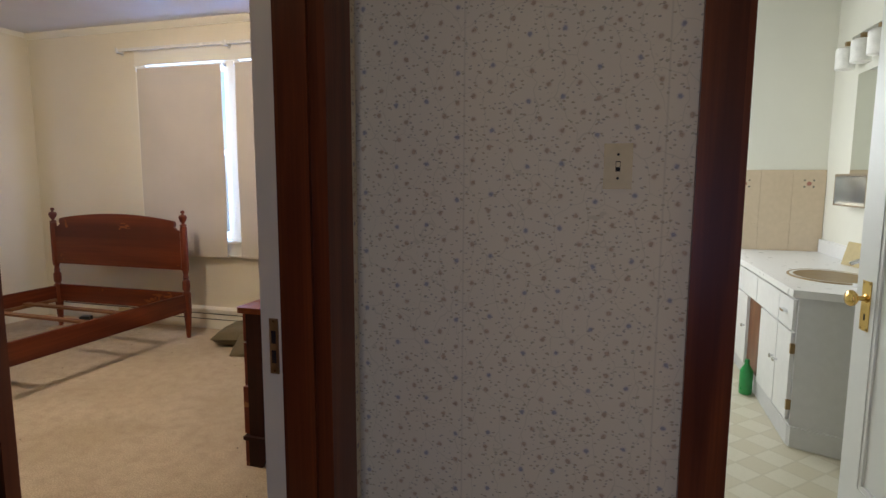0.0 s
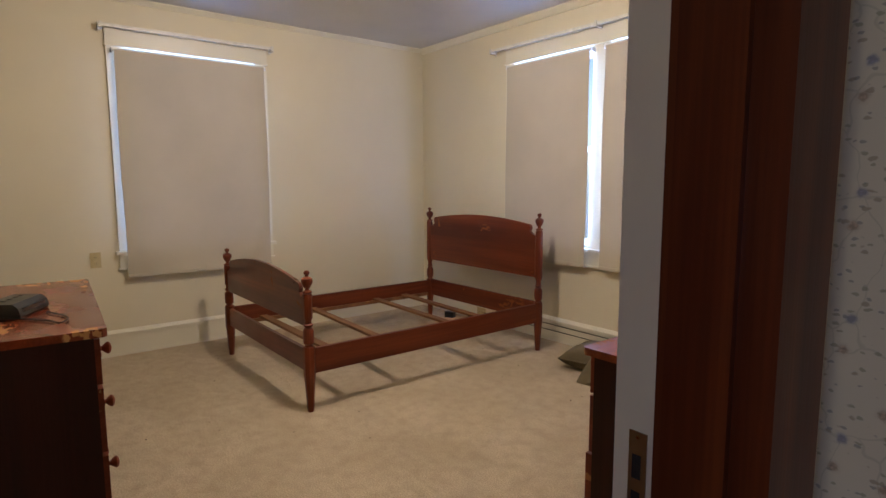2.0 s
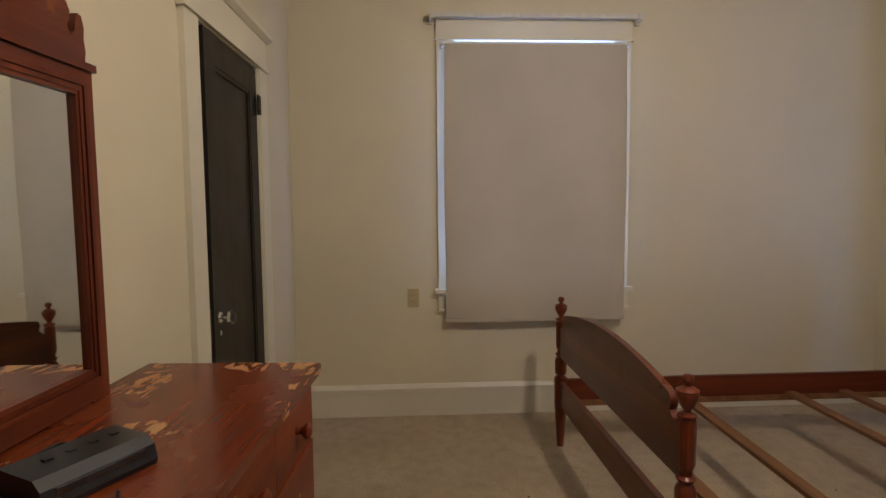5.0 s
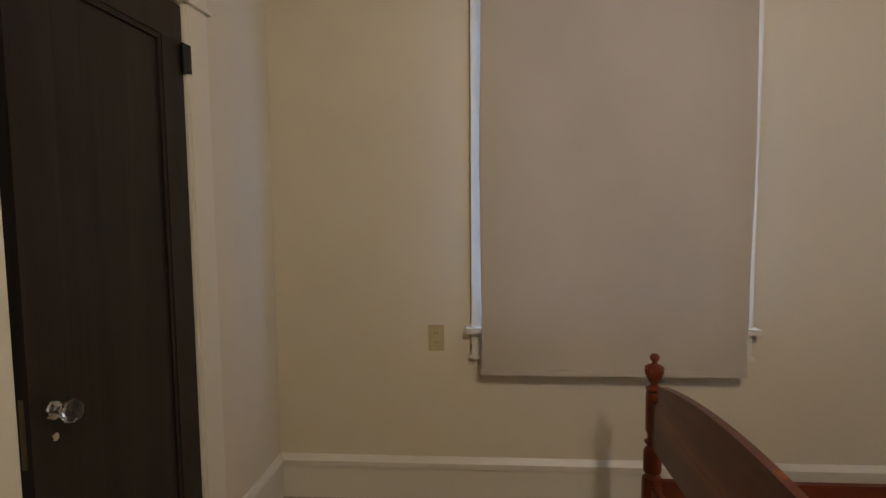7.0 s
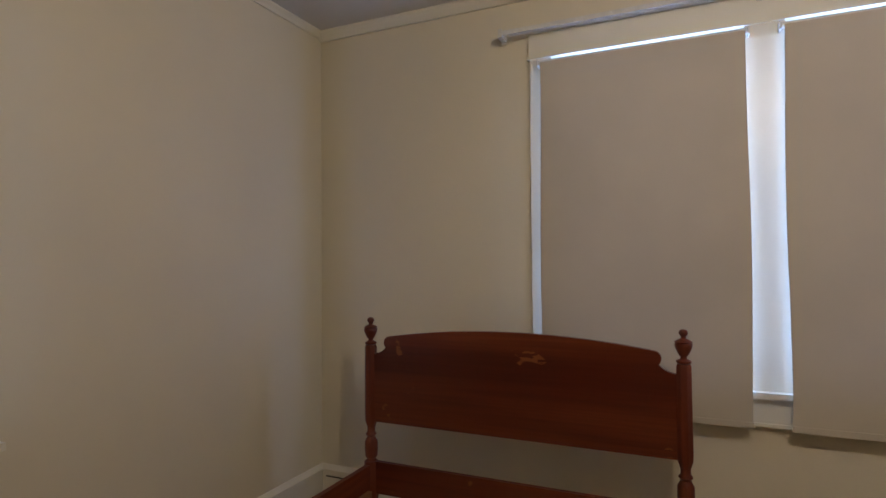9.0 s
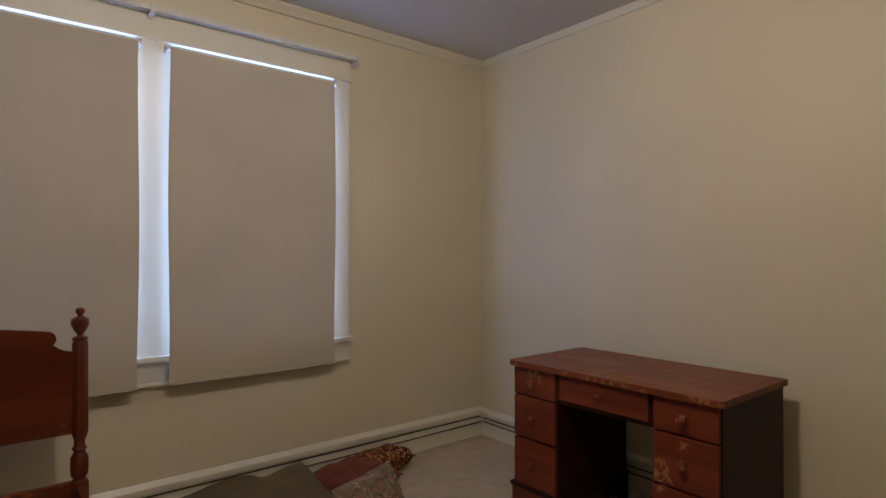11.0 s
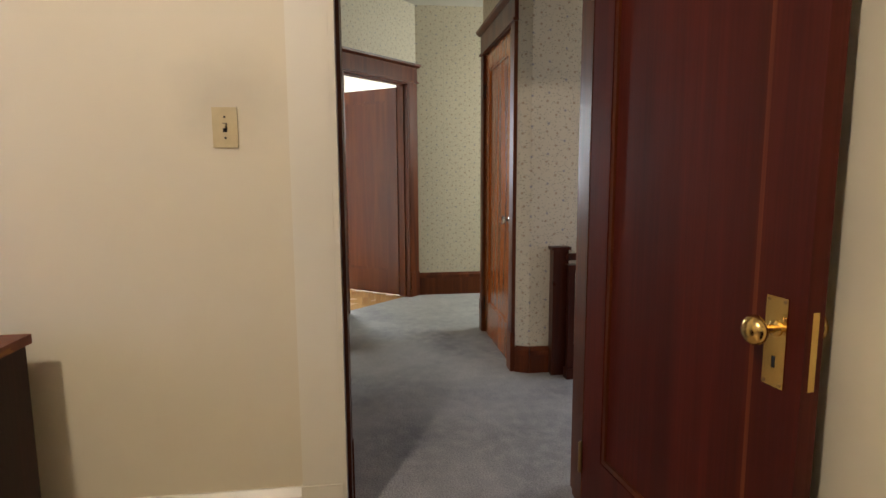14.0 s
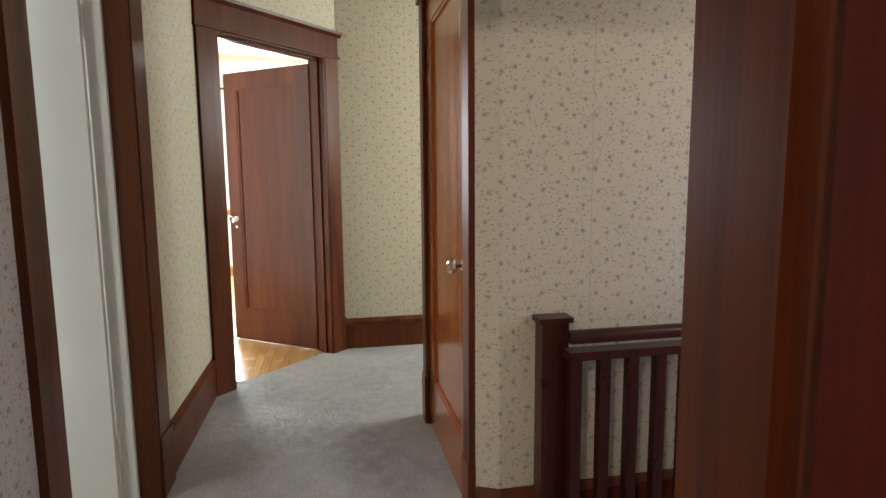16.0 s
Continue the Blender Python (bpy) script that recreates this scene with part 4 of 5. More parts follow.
def build_dresser():
    x0, x1, yb, yf, h = -2.435, -1.395, -1.148, -0.690, 0.893
    e = thing("dresser", TURN, "red-stained wooden dresser with worn, scratched top, against the cream wall", "dresser")
    # sides face away from the lamp; their shade is in the wood colour
    part("side_panel", boxes((x0 + 0.02, yb, 0.06, x0 + 0.045, yf - 0.022, h - 0.024)), CASE, e, "red side panel in a shade-darkened colour", bevel=0.002)
    part("side_panel", boxes((x1 - 0.045, yb, 0.06, x1 - 0.02, yf - 0.022, h - 0.024)), CASE, e, "red side panel in a shade-darkened colour", bevel=0.002)
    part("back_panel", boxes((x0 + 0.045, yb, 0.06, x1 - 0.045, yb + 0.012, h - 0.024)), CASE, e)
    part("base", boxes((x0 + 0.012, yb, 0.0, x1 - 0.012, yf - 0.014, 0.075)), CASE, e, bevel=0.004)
    top = prism([(x0, yb), (x1, yb), (x1, yf + 0.0), (x1 - 0.012, yf + 0.012), (x0 + 0.012, yf + 0.012), (x0, yf)], h - 0.024, h, "xy")
    part("top", top, TOPWOOD, e, "worn red top with bare scratched patches", bevel=0.006)
    rows = [(0.715, 0.856, 3), (0.505, 0.705, 2), (0.295, 0.495, 2), (0.085, 0.285, 2)]
    fr = [(x0 + 0.045, yf - 0.040, z, x1 - 0.045, yf - 0.022, z + 0.010) for z in (0.075, 0.285, 0.495, 0.705, 0.857)]
    part("face_frame", boxes(*fr), CASE, e)
    for za, zb, n in rows:
        xs = [(x0 + 0.048 + i * (x1 - x0 - 0.096) / 3, x0 + 0.048 + (i + 1) * (x1 - x0 - 0.096) / 3) for i in range(3)] if n == 3 else [(x0 + 0.048, x1 - 0.048)]
        for a, b in xs:
            d = part("drawer", boxes((a + 0.002, yf - 0.20, za + 0.002, b - 0.002, yf - 0.006, zb - 0.002)), DRAWERX, e, bevel=0.004)
            ks = [(a + b) / 2] if n == 3 else [a + 0.17, b - 0.17]
            for x in ks:
                drawer_knob(Matrix.Translation((x, yf - 0.007, (za + zb) / 2)) @ pose(0, 0, 0, -90, 0, 0), d)
    return e


build_dresser()


def build_mirror():
    x0, x1, z0, z1 = -2.20, -1.592, 0.93, 1.615
    e = thing("dresser_mirror", Matrix.Translation((0.018, -0.028, 0)) @ TURN @ Matrix.Translation((0, -1.088, 0.8935)) @ pose(0, 0, 0, 0.2, 0, 0) @ Matrix.Translation((0, 0, -0.9005)), "tall wood-framed mirror with a scrolled crest, standing on the dresser", "mirror")
    w = 0.058
    for nm, b in (("stile", (x0, -0.012, 0.9005, x0 + w, 0.012, z1)), ("stile", (x1 - w, -0.012, 0.9005, x1, 0.012, z1)), ("lower_rail", (x0 + w, -0.012, 0.905, x1 - w, 0.012, 0.905 + 0.07)), ("upper_rail", (x0 + w, -0.012, z1 - 0.055, x1 - w, 0.012, z1))):
        part(nm, boxes(b), CHERRY_Z if nm == "stile" else CHERRY, e, bevel=0.003)
    zi0, zi1 = 0.975, z1 - 0.055
    for k, d in ((0.0, 0.018), (0.012, 0.015)):
        a, b, c, f = x0 + w - 0.030 + k, x1 - w + 0.030 - k, zi0 - 0.030 + k, zi1 + 0.030 - k
        t = 0.010
        part("frame_bead", boxes((a, 0.010, c, a + t, d, f), (b - t, 0.010, c, b, d, f), (a + t, 0.010, c, b - t, d, c + t), (a + t, 0.010, f - t, b - t, d, f)), CHERRY_Z, e, bevel=0.002)
    part("glass", boxes((x0 + w - 0.004, -0.004, zi0 - 0.004, x1 - w + 0.004, 0.002, zi1 + 0.004)), MIRROR, e, "silvered mirror glass")
    part("cornice", boxes((x0 - 0.006, -0.016, z1, x1 + 0.006, 0.020, z1 + 0.016)), CHERRY, e, bevel=0.004)
    xm, hw = (x0 + x1) / 2, (x1 - x0) / 2
    half = [(0.985, 0.0), (1.0, 0.03), (0.985, 0.06), (0.995, 0.085), (0.97, 0.112), (0.93, 0.115), (0.90, 0.095), (0.885, 0.068), (0.855, 0.058), (0.825, 0.064), (0.81, 0.078), (0.835, 0.09), (0.845, 0.112), (0.80, 0.135), (0.72, 0.145)]
    for i in range(1, 8):
        s = 0.72 * (1 - i / 8)
        half.append((s, 0.145 + 0.022 * (1 - (s / 0.72) ** 2)))
    pts = [(xm + hw * u * 0.97, z1 + 0.016 + z_ * 0.88) for u, z_ in half]
    pts += [(xm, z1 + 0.016 + 0.167 * 0.88)]
    pts += [(xm - hw * u * 0.97, z1 + 0.016 + z_ * 0.88) for u, z_ in reversed(half)]
    part("crest", prism(pts, -0.008, 0.008), CHERRY, e, "scrolled crest board", bevel=0.003)
    part("back_board", boxes((x0 + 0.02, -0.018, 0.93, x1 - 0.02, -0.0125, z1 - 0.01)), CASE, e)
    return e


build_mirror()


def build_desk():
    x0, x1, y0, y1, h = -0.70, -0.125, 0.635, 1.665, 0.755
    e = thing("kneehole_desk", pose(0, 0, 0), "red-brown kneehole desk with chipped drawers and worn top", "desk")
    top = prism([(x0 - 0.018, y0 - 0.006), (x0 - 0.006, y0 - 0.018), (x1, y0 - 0.018), (x1, y1 + 0.018), (x0 - 0.006, y1 + 0.018), (x0 - 0.018, y1 + 0.006)], h - 0.026, h, "xy")
    part("top", top, TOPWOOD_Y, e, "worn desk top with rubbed patches", bevel=0.007)
    kn0, kn1 = 0.905, 1.395
    # the carcass shares the dresser's shade-darkened case wood
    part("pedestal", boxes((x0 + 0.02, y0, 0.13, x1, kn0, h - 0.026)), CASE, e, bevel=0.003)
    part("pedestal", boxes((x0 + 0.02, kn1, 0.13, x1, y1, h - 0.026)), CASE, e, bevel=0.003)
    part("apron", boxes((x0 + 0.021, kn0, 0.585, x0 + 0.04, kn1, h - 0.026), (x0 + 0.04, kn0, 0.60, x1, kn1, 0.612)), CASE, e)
    for a, b in ((y0, kn0), (kn1, y1)):
        pts = [(a - 0.012, 0.0), (a + 0.065, 0.0), (a + 0.075, 0.03), (a + 0.10, 0.045), (b - 0.10, 0.045), (b - 0.075, 0.03), (b - 0.065, 0.0), (b + 0.012, 0.0), (b + 0.012, 0.13), (a - 0.012, 0.13)]
        part("plinth", prism(pts, x0 + 0.004, x0 + 0.022, "yz"), DRAWERW, e, bevel=0.003)
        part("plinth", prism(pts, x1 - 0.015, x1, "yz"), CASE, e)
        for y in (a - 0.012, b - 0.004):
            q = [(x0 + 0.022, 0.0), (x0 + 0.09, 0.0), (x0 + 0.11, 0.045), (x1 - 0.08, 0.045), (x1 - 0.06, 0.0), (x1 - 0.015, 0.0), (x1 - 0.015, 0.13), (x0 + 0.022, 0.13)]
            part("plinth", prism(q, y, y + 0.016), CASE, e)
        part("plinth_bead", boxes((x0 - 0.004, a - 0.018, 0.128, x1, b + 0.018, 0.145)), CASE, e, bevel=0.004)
    rows = [(y0, kn0, 0.150, 0.375, 1), (y0, kn0, 0.385, 0.585, 1), (y0, kn0, 0.595, h - 0.032, 1), (kn1, y1, 0.150, 0.375, 1), (kn1, y1, 0.385, 0.585, 1), (kn1, y1, 0.595, h - 0.032, 1), (kn0 + 0.012, kn1 - 0.012, 0.610, h - 0.032, 1)]
    for i, (a, b, za, zb, n) in enumerate(rows):
        out = 0.012 if i in (0,) else 0.0
        d = part("drawer", boxes((x0 + 0.002 - out, a + 0.006, za, x0 + 0.022, b - 0.006, zb)), DRAWERW, e, "chipped red drawer front", bevel=0.005)
        drawer_knob(Matrix.Translation((x0 + 0.003 - out, (a + b) / 2, (za + zb) / 2)) @ pose(0, 0, 0, 0, -90, 0), d, TOPWOOD if i in (2, 6, 4) else DRAWERW)
    return e


build_desk()


# ---- small things ----
def cushion(name, m, w, d, t, mat, label, seed=1, pip=None):
    """A plump cushion with pinched corners."""
    e = thing(name, m, label, "cushion", "cushions on the floor")
    bm = bmesh.new()
    n = 18
    rows_ = {}
    for side in (1, -1):
        for i in range(n + 1):
            for j in range(n + 1):
                u, v = 2 * i / n - 1, 2 * j / n - 1
                edge = i in (0, n) or j in (0, n)
                if side < 0 and edge:
                    rows_[side, i, j] = rows_[1, i, j]
                    continue
                f = ((1 - u ** 4) * (1 - v ** 4)) ** 0.45
                k = 1 - 0.06 * (1 - abs(u)) * abs(v) ** 3 - 0.06 * (1 - abs(v)) * abs(u) ** 3
                p = noise.noise(Vector((u * 1.7 + seed, v * 1.7, side)))
                rows_[side, i, j] = bm.verts.new((u * w / 2 * k, v * d / 2 * k, t / 2 + side * t / 2 * f * (1 + 0.3 * p)))
        for i in range(n):
            for j in range(n):
                bm.faces.new([rows_[side, a, b] for a, b in ((i, j), (i + 1, j), (i + 1, j + 1), (i, j + 1))])
    part("cover", bm, mat, e, smooth=True)
    pts = [(w / 2 * 0.98 * a, d / 2 * 0.98 * b, t / 2) for a, b in ((-1, -1), (0, -0.955), (1, -1), (0.955, 0), (1, 1), (0, 0.955), (-1, 1), (-0.955, 0), (-1, -1))]
    tube("piping", pts, 0.005, pip or mat, e, smooth_curve=False)
    return e


cushion("floor_cushion", pose(-1.86, 2.40, 0.0, 0, 0, 12), 0.56, 0.46, 0.15, OLIVE, "olive velvet cushion lying on the carpet by the window wall", 1)
cushion("floor_cushion", pose(-1.66, 2.25, 0.02, 26, -6, 12), 0.48, 0.44, 0.13, OLIVE, "olive velvet cushion leaning on others under the window", 2)
cushion("floor_cushion", pose(-1.33, 2.03, 0.03, 62, 0, 20), 0.44, 0.36, 0.11, TAPESTRY, "square faded floral cushion propped upright", 3)
cushion("floor_cushion", pose(-1.22, 2.36, 0.0, 0, 0, 16), 0.42, 0.36, 0.14, REDCLOTH, "rust-red cushion partly under the floral ones", 4)
cushion("floor_cushion", pose(-0.98, 2.50, 0.0, 0, 0, 14), 0.44, 0.22, 0.13, ORANGE, "long orange and brown printed cushion by the baseboard", 5)


def clock_radio():
    e = thing("clock_radio", pose(-1.79, -0.885, 0.8935, 0, 0, -27), "small black clock radio lying on the worn dresser top", "clock radio")
    body = prism([(-0.060, 0.0), (0.060, 0.0), (0.064, 0.010), (0.058, 0.034), (0.042, 0.048), (-0.040, 0.050), (-0.060, 0.040)], -0.090, 0.090, "yz")
    part("case", body, BLACKP, e, "glossy black plastic case", bevel=0.005)
    part("dial_window", boxes((-0.070, 0.0565, 0.012, 0.070, 0.0615, 0.032)), plain("dark_display", (0.02, 0.018, 0.016, 1), 0.1, 0, 0.5), e, "dark display window")
    for i in range(4):
        part("button", boxes((-0.07 + i * 0.035, -0.01, 0.0485, -0.058 + i * 0.035, 0.0, 0.0515)), BLACKP, e, bevel=0.002)
    w = [(-1.86, -0.90, 0.915), (-1.90, -0.96, 0.906), (-1.93, -1.00, 0.898), (-1.83, -1.01, 0.898), (-1.72, -0.99, 0.898), (-1.66, -0.92, 0.898), (-1.55, -0.93, 0.898), (-1.50, -1.02, 0.898), (-1.62, -1.06, 0.898), (-1.74, -1.0, 0.91), (-1.70, -0.90, 0.898), (-1.60, -0.80, 0.898), (-1.52, -0.78, 0.898), (-1.62, -0.74, 0.898), (-1.74, -0.80, 0.898)]
    mi = e.matrix_basis.inverted()
    tube("cord", [tuple(mi @ Vector(p)) for p in w], 0.003, BLACKP, e, "black power cord in loose loops")
    return e


clock_radio()


def wall_plate(name, m, label, kind="switch", mat=None, w=0.070, h=0.115):
    """On a wall's face at v=0; the centre of the plate is the origin."""
    e = thing(name, m, label, "light switch" if kind == "switch" else "electric outlet")
    part("plate", boxes((-w / 2, -0.006, -h / 2, w / 2, 0, h / 2)), mat or IVORYP, e, bevel=0.003)
    if kind == "switch":
        part("toggle_slot", boxes((-0.006, -0.0066, -0.013, 0.006, -0.0062, 0.013)), HOLE, e)
        part("toggle", boxes((-0.0045, -0.018, -0.002, 0.0045, -0.006, 0.010)), mat or IVORYP, e, bevel=0.001)
        for z in (-0.030, 0.030):
            part("screw", lathe([(0.0035, 0), (0.003, 0.0012)], 8, Matrix.Translation((0, -0.006, z)) @ pose(0, 0, 0, 90, 0, 0)), HOLE, e)
    else:
        vertical = h > w
        for s in (-1, 1):
            cx, cz = (0, s * 0.020) if vertical else (s * 0.024, 0)
            sk = part("socket", boxes((cx - 0.014, -0.0085, cz - 0.013, cx + 0.014, -0.006, cz + 0.013)), mat or IVORYP, e, bevel=0.004)
            for dx in (-0.006, 0.006):
                part("slot", boxes((cx + dx - 0.001, -0.0090, cz - 0.003, cx + dx + 0.001, -0.0086, cz + 0.006)), HOLE, sk)
    return e


wall_plate("light_switch", FNH @ pose(0.900, 0, 1.365), "ivory toggle switch plate on the floral wallpaper")
wall_plate("light_switch", FE @ pose(-0.112, 0, 1.315), "ivory toggle switch plate on the cream wall beside the door")
wall_plate("wall_outlet", FW @ pose(-0.362, 0, 0.745), "ivory double outlet on the cream wall beside the window", "outlet")
wall_plate("wall_outlet", FE @ pose(-0.497, -0.016, 0.082), "tan surface-mounted double outlet on the baseboard", "outlet", w=0.115, h=0.075)
wall_plate("phone_jack", FE @ pose(-0.238, -0.016, 0.088), "small tan telephone jack on the baseboard", "outlet", w=0.062, h=0.058)
wall_plate("wall_outlet", FN @ pose(-3.45, -0.016, 0.09), "tan surface-mounted outlet box on the baseboard behind the bed", "outlet", w=0.115, h=0.075)

for nm, pts in (("wall_cable", [(-0.020, 2.62, 0.125), (-0.022, 1.7, 0.125), (-0.020, 0.56, 0.125)]), ("wall_cable", [(-0.020, 2.62, 0.10), (-0.022, 1.7, 0.085), (-0.021, 0.56, 0.09)]), ("wall_cable", [(-0.020, 0.50, 0.132), (-0.022, 0.2, 0.132), (-0.020, -0.07, 0.136)]), ("wall_cable", [(-4.35, 2.632, 0.138), (-2.5, 2.630, 0.136), (-0.03, 2.632, 0.136)]), ("wall_cable", [(-3.45, 2.630, 0.085), (-2.0, 2.628, 0.092), (-0.03, 2.630, 0.095)])):
    tube(nm, pts, 0.0035, HOLE, None, "thin dark cable stapled along the baseboard", "cable")
tube("telephone_line", [(-3.72, 2.30, 0.004), (-3.80, 2.40, 0.004), (-3.90, 2.30, 0.006), (-3.86, 2.16, 0.006), (-3.70, 2.20, 0.004), (-3.62, 2.42, 0.004), (-3.52, 2.60, 0.05)], 0.003, IVORYP, None, "loose pale cord curled on the carpet under the bed", "cord")
plug = tagged(part("black_adapter", boxes((-0.045, -0.03, 0, 0.045, 0.03, 0.055)), BLACKP, None, "black power adapter on the carpet under the bed head", bevel=0.01), category="power adapter")
plug.matrix_basis = pose(-3.76, 2.50, 0.0, 0, 0, 25)


crumbs = bmesh.new()
rng = random.Random(5)
for i in range(60):
    x, y, q = rng.uniform(-4.2, -0.1), rng.uniform(-0.5, 2.5), rng.uniform(0.002, 0.006)
    add_lathe(crumbs, [(q, 0.0), (q * 0.8, q * 0.5), (q * 0.2, q * 0.7)], 5, pose(x, y, 0.0005, 0, 0, rng.uniform(0, 90)))
tagged(part("carpet_lint", crumbs, plain("brown_lint", (0.09, 0.06, 0.04, 1), 0.9), kind="stuff"), "small dark crumbs scattered on the beige carpet", "lint")


# ---- stair rail ----
def stair_rail():
    e = thing("stair_rail", pose(0, 0, 0), "dark varnished stair railing with square balusters, beside the tan wallpaper", "railing")
    part("half_newel", boxes((1.355, -1.425, 0, 1.4195, -1.335, 0.745)), RAILW, e, "dark newel board against the wall", bevel=0.003)
    part("newel_cap", boxes((1.345, -1.437, 0.745, 1.4195, -1.323, 0.762)), RAILW, e, bevel=0.004)
    y0, y1 = -3.38, -1.40
    part("handrail", prism([(1.305 + 0.028 * math.cos(a), 0.705 + 0.028 * math.sin(a)) for a in [i * math.pi / 8 for i in range(-1, 10)]], y0, y1 + 0.0), RAILW, e, "rounded varnished handrail", smooth=True)
    part("shoe_rail", boxes((1.275, y0, 0.640, 1.335, y1 + 0.004, 0.668)), RAILW, e, bevel=0.006)
    part("bottom_rail", boxes((1.275, y0, 0.0, 1.335, y1, 0.06)), RAILW, e, bevel=0.004)
    b = bmesh.new()
    first = None
    for i in range(18):
        y = -1.425 - i * 0.098
        o = part("baluster", boxes((1.288, y - 0.018, 0.06, 1.322, y + 0.018, 0.640)), RAILW, e, bevel=0.003)
    b.free()
    return e


stair_rail()


# ---- bathroom ----
def build_vanity():
    e = thing("bathroom_vanity", pose(0, 0, 0), "white bathroom vanity cabinet with an open compartment", "vanity cabinet")
    F = 1.80
    outline = [(F, 3.325), (2.425, 3.325), (2.425, 1.42), (2.20, 1.42), (F, 1.58)]
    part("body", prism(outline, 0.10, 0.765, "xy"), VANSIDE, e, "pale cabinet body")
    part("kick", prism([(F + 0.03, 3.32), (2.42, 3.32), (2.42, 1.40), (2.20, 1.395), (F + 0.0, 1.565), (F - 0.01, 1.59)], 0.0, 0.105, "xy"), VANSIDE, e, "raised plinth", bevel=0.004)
    cols = [(1.60, 1.83, "drawer"), (1.84, 2.30, "panel"), (2.31, 2.85, "panel"), (2.86, 3.30, "panel")]
    for a, b, k in cols:
        d = part("drawer_front", boxes((F - 0.018, a, 0.59, F - 0.001, b, 0.745)), CABP, e, bevel=0.003)
        if k == "drawer":
            part("pull", boxes((F - 0.040, (a + b) / 2 - 0.03, 0.664, F - 0.018, (a + b) / 2 + 0.03, 0.676)), CHROME, d, bevel=0.003)
    for a, b in ((1.60, 1.83), (1.84, 2.18), (2.52, 2.85), (2.86, 3.30)):
        d = part("cabinet_door", boxes((F - 0.018, a, 0.13, F - 0.001, b, 0.58)), CABP, e, "white flat cabinet door", bevel=0.003)
        part("door_knob", lathe([(0.006, 0), (0.006, 0.012), (0.012, 0.018), (0.010, 0.024)], 14, Matrix.Translation((F - 0.018, b - 0.03 if a < 1.7 else a + 0.03, 0.38)) @ pose(0, 0, 0, 0, -90, 0)), CHROME, d, smooth=True)
    for z in (0.21, 0.50):
        part("hinge", boxes((F - 0.021, 1.585, z - 0.025, F - 0.0005, 1.602, z + 0.025)), OLDBRASS, e, "brass cabinet hinge")
    part("opening", boxes((F - 0.003, 2.19, 0.13, F + 0.002, 2.51, 0.58)), wood("inner_cabinet_wood", (0.10, 0.035, 0.015, 1), (0.2, 0.07, 0.03, 1)), e, "bare wood inside the open cabinet")
    bt = tagged(part("green_bottle", lathe([(0.035, 0), (0.038, 0.01), (0.038, 0.15), (0.014, 0.19), (0.014, 0.22)], 16, pose(1.755, 2.30, 0.0)), GREEN, None, "green plastic bottle by the open cabinet", smooth=True), category="bottle")
    ct = tagged(part("vanity_counter", prism([(F - 0.035, 3.328), (2.428, 3.328), (2.428, 1.395), (2.19, 1.395), (F - 0.035, 1.555)], 0.766, 0.803, "xy"), LAMIN, None, "white laminate counter with a clipped corner", bevel=0.003), category="counter")
    s = thing("sink", pose(2.08, 2.05, 0.803), "oval white wash basin with a metal rim, set in the counter", "sink")
    ring = bmesh.new()
    sc = Matrix.Diagonal((0.78, 1.0, 1, 1))
    add_lathe(ring, [(0.262, 0.0), (0.262, 0.004), (0.250, 0.0065), (0.247, 0.004)], 40, sc)
    part("rim", ring, OLDBRASS, s, "thin metal rim", smooth=True)
    bowl = bmesh.new()
    add_lathe(bowl, [(0.247, 0.001), (0.246, 0.0045), (0.20, 0.0035), (0.10, 0.002), (0.02, 0.0015)], 40, sc)
    part("basin", bowl, LAMIN, s, smooth=True)
    f = thing("faucet", pose(2.29, 2.05, 0.803), "chrome two-handle faucet behind the basin", "faucet")
    part("deck", boxes((-0.03, -0.08, 0, 0.03, 0.08, 0.02)), CHROME, f, bevel=0.008)
    tube("spout", [(0, 0, 0.015), (-0.02, 0, 0.09), (-0.08, 0, 0.10), (-0.12, 0, 0.075)], 0.012, CHROME, f)
    for y in (-0.06, 0.06):
        part("handle", lathe([(0.018, 0.02), (0.014, 0.04), (0.020, 0.055), (0.016, 0.07)], 16, pose(0, y, 0)), CRYSTAL, f, smooth=True)
    bs = tagged(part("backsplash", boxes((2.405, 1.42, 0.8035, 2.428, 3.30, 0.90)), LAMIN, None, "low white backsplash behind the counter", bevel=0.003), kind="structure")
    t = thing("soap_tray", pose(2.20, 1.72, 0.8035, 0, 0, 20), "white plastic tray with toiletries on the counter", "tray")
    part("tray", boxes((-0.11, -0.06, 0, 0.11, 0.06, 0.018)), LAMIN, t, bevel=0.006)
    part("tube", boxes((-0.09, -0.03, 0.0185, 0.07, 0.01, 0.045)), plain("blue_white_pack", (0.62, 0.68, 0.78, 1), 0.4), t, bevel=0.012)
    c = tagged(part("leaning_card", boxes((-0.13, -0.004, 0, 0.13, 0.004, 0.15)), IVORYP, None, "cream tile leaning on the bathroom wall", bevel=0.002), category="tile")
    c.matrix_basis = pose(2.35, 2.48, 0.804, -14, 0, -78)
    return e


build_vanity()


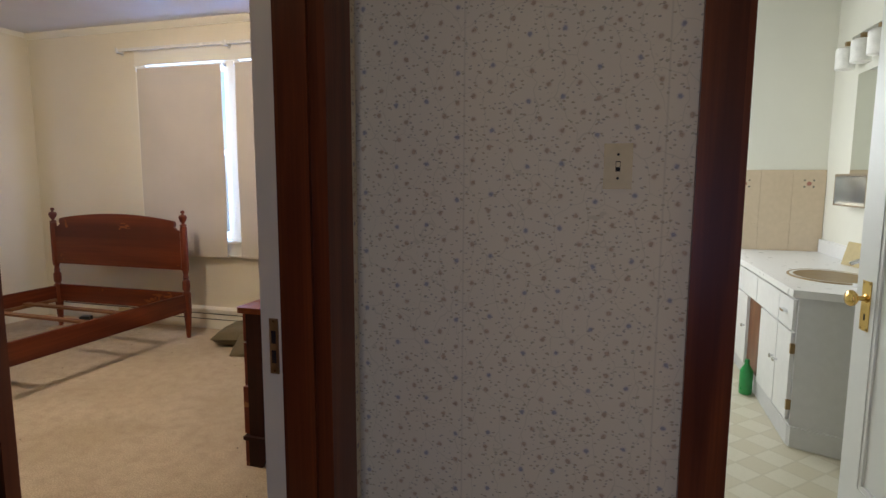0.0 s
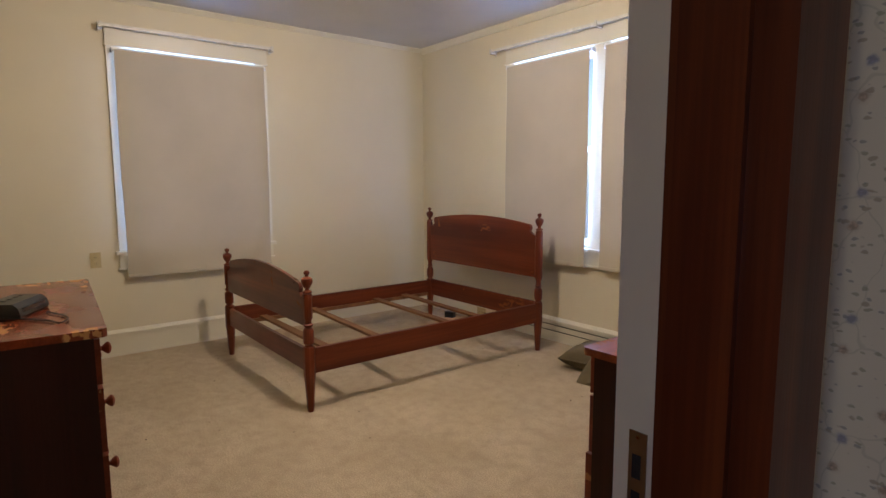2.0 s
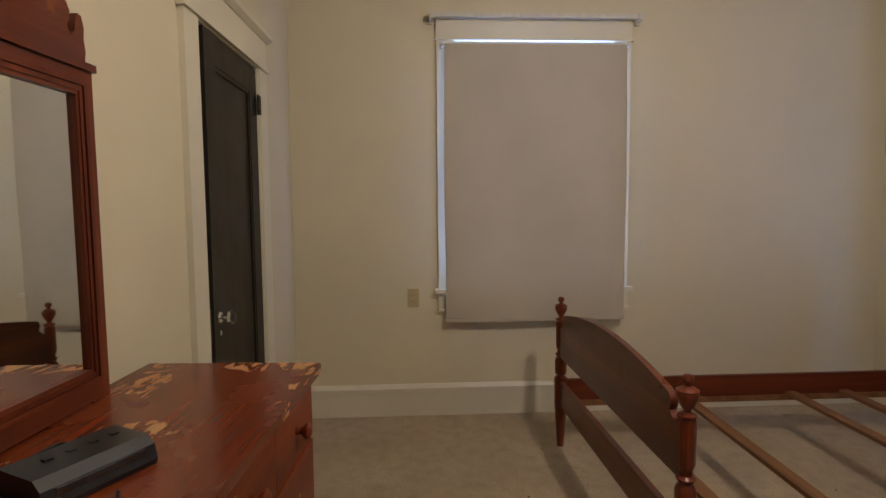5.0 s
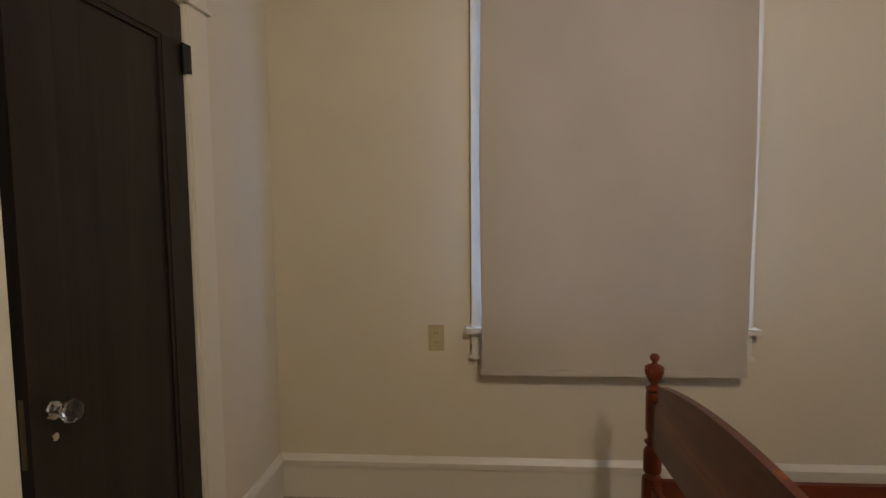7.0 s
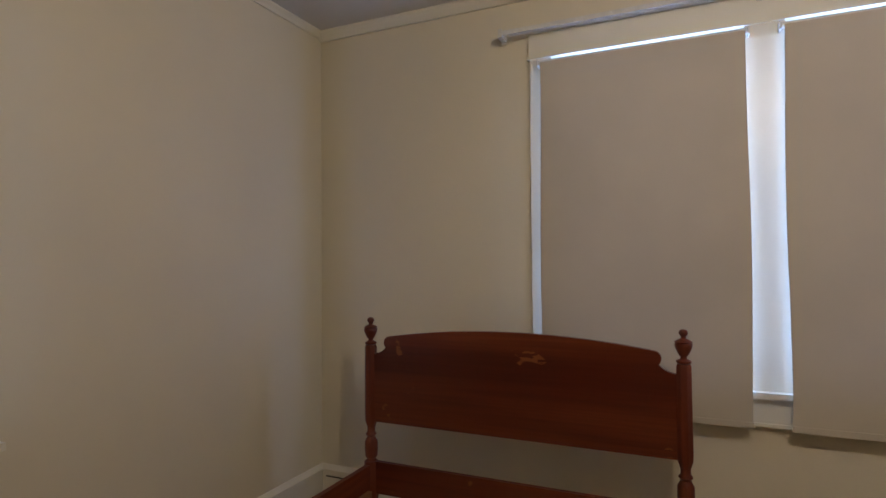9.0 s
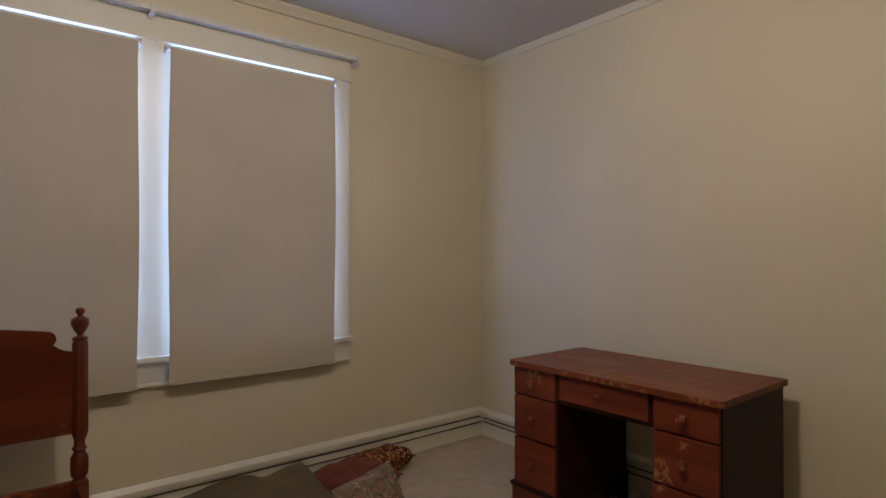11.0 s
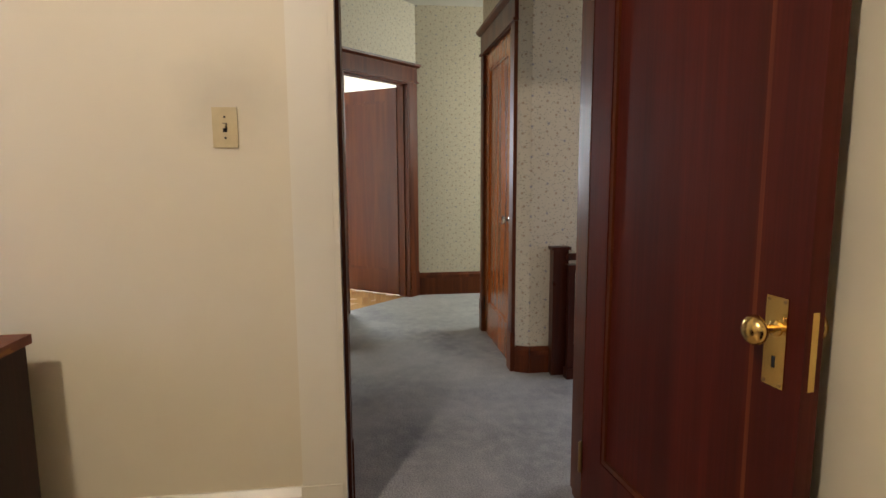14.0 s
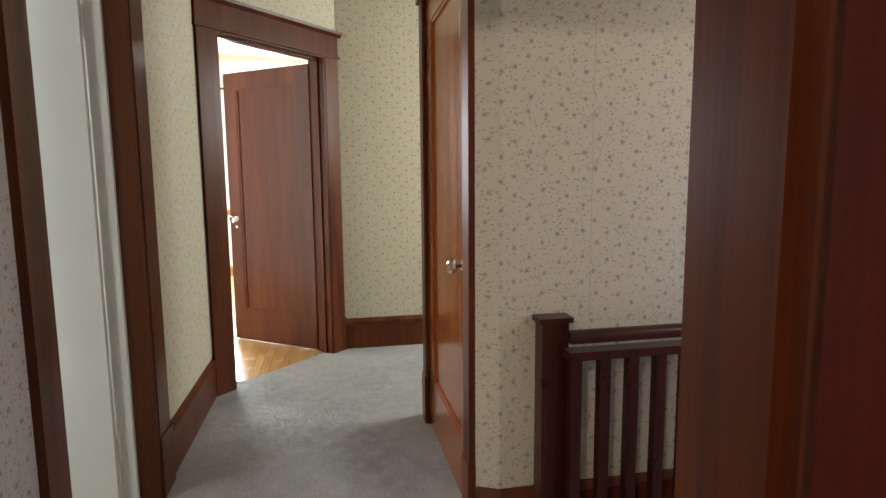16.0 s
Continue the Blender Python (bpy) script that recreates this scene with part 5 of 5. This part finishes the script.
def tile_wainscot():
    e = thing("tile_wainscot", pose(0, 0, 0), "beige glazed wall tiles with painted flower corners above the counter", "wall tiles")
    e["kind"] = "structure"
    tm = plain("beige_glazed_tile", (0.62, 0.50, 0.36, 1), 0.18, 0, 0.3, 0.06)
    fl = plain("painted_flower", (0.36, 0.14, 0.10, 1), 0.3)
    lf = plain("painted_leaf", (0.12, 0.13, 0.10, 1), 0.3)
    part("backing", boxes((1.10, 3.314, 0.10, 2.428, 3.329, 1.412)), tm, e)
    for j in range(3):
        for i in range(6):
            x, z = 2.424 - (i + 1) * 0.216, 0.806 + j * 0.202
            t = part("tile", boxes((x + 0.001, 3.310, z + 0.001, x + 0.215, 3.3138, z + 0.201)), tm, e, bevel=0.002)
            if j == 2 and i % 2 == 0:
                part("flower", lathe([(0.014, 0), (0.017, 0.0008), (0.006, 0.0016)], 7, pose(x + 0.108, 3.310, z + 0.10, 90, 0, 0)), fl, t)
                for dx, dz in ((-0.03, -0.024), (0.03, -0.024), (-0.03, 0.024), (0.03, 0.024)):
                    part("leaf", lathe([(0.006, 0), (0.008, 0.0006)], 5, pose(x + 0.108 + dx, 3.310, z + 0.10 + dz, 90, 0, 0)), lf, t)
    return e


tile_wainscot()


def cabinet_mirror():
    e = thing("mirror_cabinet", pose(0, 0, 0), "wide bathroom mirror with an open shelf and metal edges below", "mirror cabinet")
    part("box", boxes((2.33, 1.3, 1.17, 2.428, 2.86, 1.18), (2.33, 1.3, 1.36, 2.428, 2.86, 1.375), (2.33, 2.848, 1.18, 2.428, 2.86, 1.36)), CHROME, e, "metal-edged shelf")
    part("shelf_back", boxes((2.418, 1.3, 1.18, 2.4285, 2.848, 1.36)), MIRROR, e)
    part("sliding_panel", boxes((2.345, 1.35, 1.181, 2.351, 2.15, 1.359)), CABP, e, "cream sliding panel")
    part("mirror", boxes((2.412, 1.3, 1.376, 2.4285, 2.86, 2.02)), MIRROR, e, "large mirror glass")
    return e


cabinet_mirror()


def vanity_light():
    e = thing("vanity_light", pose(0, 0, 0), "bar light with four frosted glass cup shades over the mirror", "wall light")
    part("back_bar", boxes((2.39, 1.55, 2.20, 2.428, 2.95, 2.27)), CHROME, e, bevel=0.004)
    for i in range(6):
        y = 2.86 - i * 0.24
        sh = part("shade", lathe([(0.050, 0), (0.056, 0.004), (0.056, 0.13), (0.04, 0.142), (0.02, 0.145)], 20, pose(2.33, y, 2.05)), FROST, e, "frosted glass cup", smooth=True)
        part("socket_arm", boxes((2.325, y - 0.015, 2.195, 2.40, y + 0.015, 2.225)), OLDBRASS, sh)
    return e


vanity_light()


# ---- far room ----
def room_window():
    e = thing("window_room", frame_m((7.35, 0, 0), (0, -1, 0), (1, 0, 0)), "bright window with white shade and wooden sill in the far room", "window")
    e["kind"] = "structure"
    a, b, za, zb = -RW[1], -RW[0], RW[2], RW[3]
    part("casing_leg", boxes((a - 0.1, -0.02, za, a, 0, zb)), TRIM, e)
    part("casing_leg", boxes((b, -0.02, za, b + 0.1, 0, zb)), TRIM, e)
    part("head_board", boxes((a - 0.1, -0.022, zb, b + 0.1, 0, zb + 0.12)), TRIM, e)
    part("sill", boxes((a - 0.12, -0.06, za - 0.07, b + 0.12, 0.02, za)), HONEY, e, "honey-brown wooden sill", bevel=0.004)
    sh = part("shade_cloth", boxes((a - 0.02, -0.036, za + 0.01, b + 0.02, -0.034, zb - 0.03)), plain("white_translucent_shade", (0.86, 0.87, 0.88, 1), 0.8), e, "white roller shade glowing with daylight")
    part("shade_roller", boxes((a - 0.02, -0.045, zb - 0.03, b + 0.02, -0.02, zb - 0.004)), IRON, e)
    return e


room_window()
baseboard("baseboard_room", frame_m((7.35, 0, 0), (0, -1, 0), (1, 0, 0)), -2.9, 0.88, HONEY, 0.12, label="honey-brown wooden baseboard")

pw, bmk = 0.057, {}
count = 0
for i in range(40):
    y = 1.45 - i * pw
    if y < -0.95:
        break
    x = 3.18
    rng = random.Random(i)
    x -= rng.random() * 0.6
    while x < 5.6 and count < 200:
        L = 0.6 + rng.random() * 0.8
        a, b = max(x, 3.18), min(x + L, 7.34)
        if b - a > 0.05:
            o = part("floorboard", boxes((a + 0.0006, y + 0.0008, -0.0142, b - 0.0006, y + pw - 0.0008, -0.002)), PLANKW, bpy.data.objects["subfloor_room"])
            count += 1
        x += L
structure("floor_room_rest", boxes((3.24, 1.508, -0.0141, 7.35, 2.9, -0.002), (5.9, -0.88, -0.0139, 7.35, 1.44, -0.004)), PLANKW, "honey oak floor of the far room")
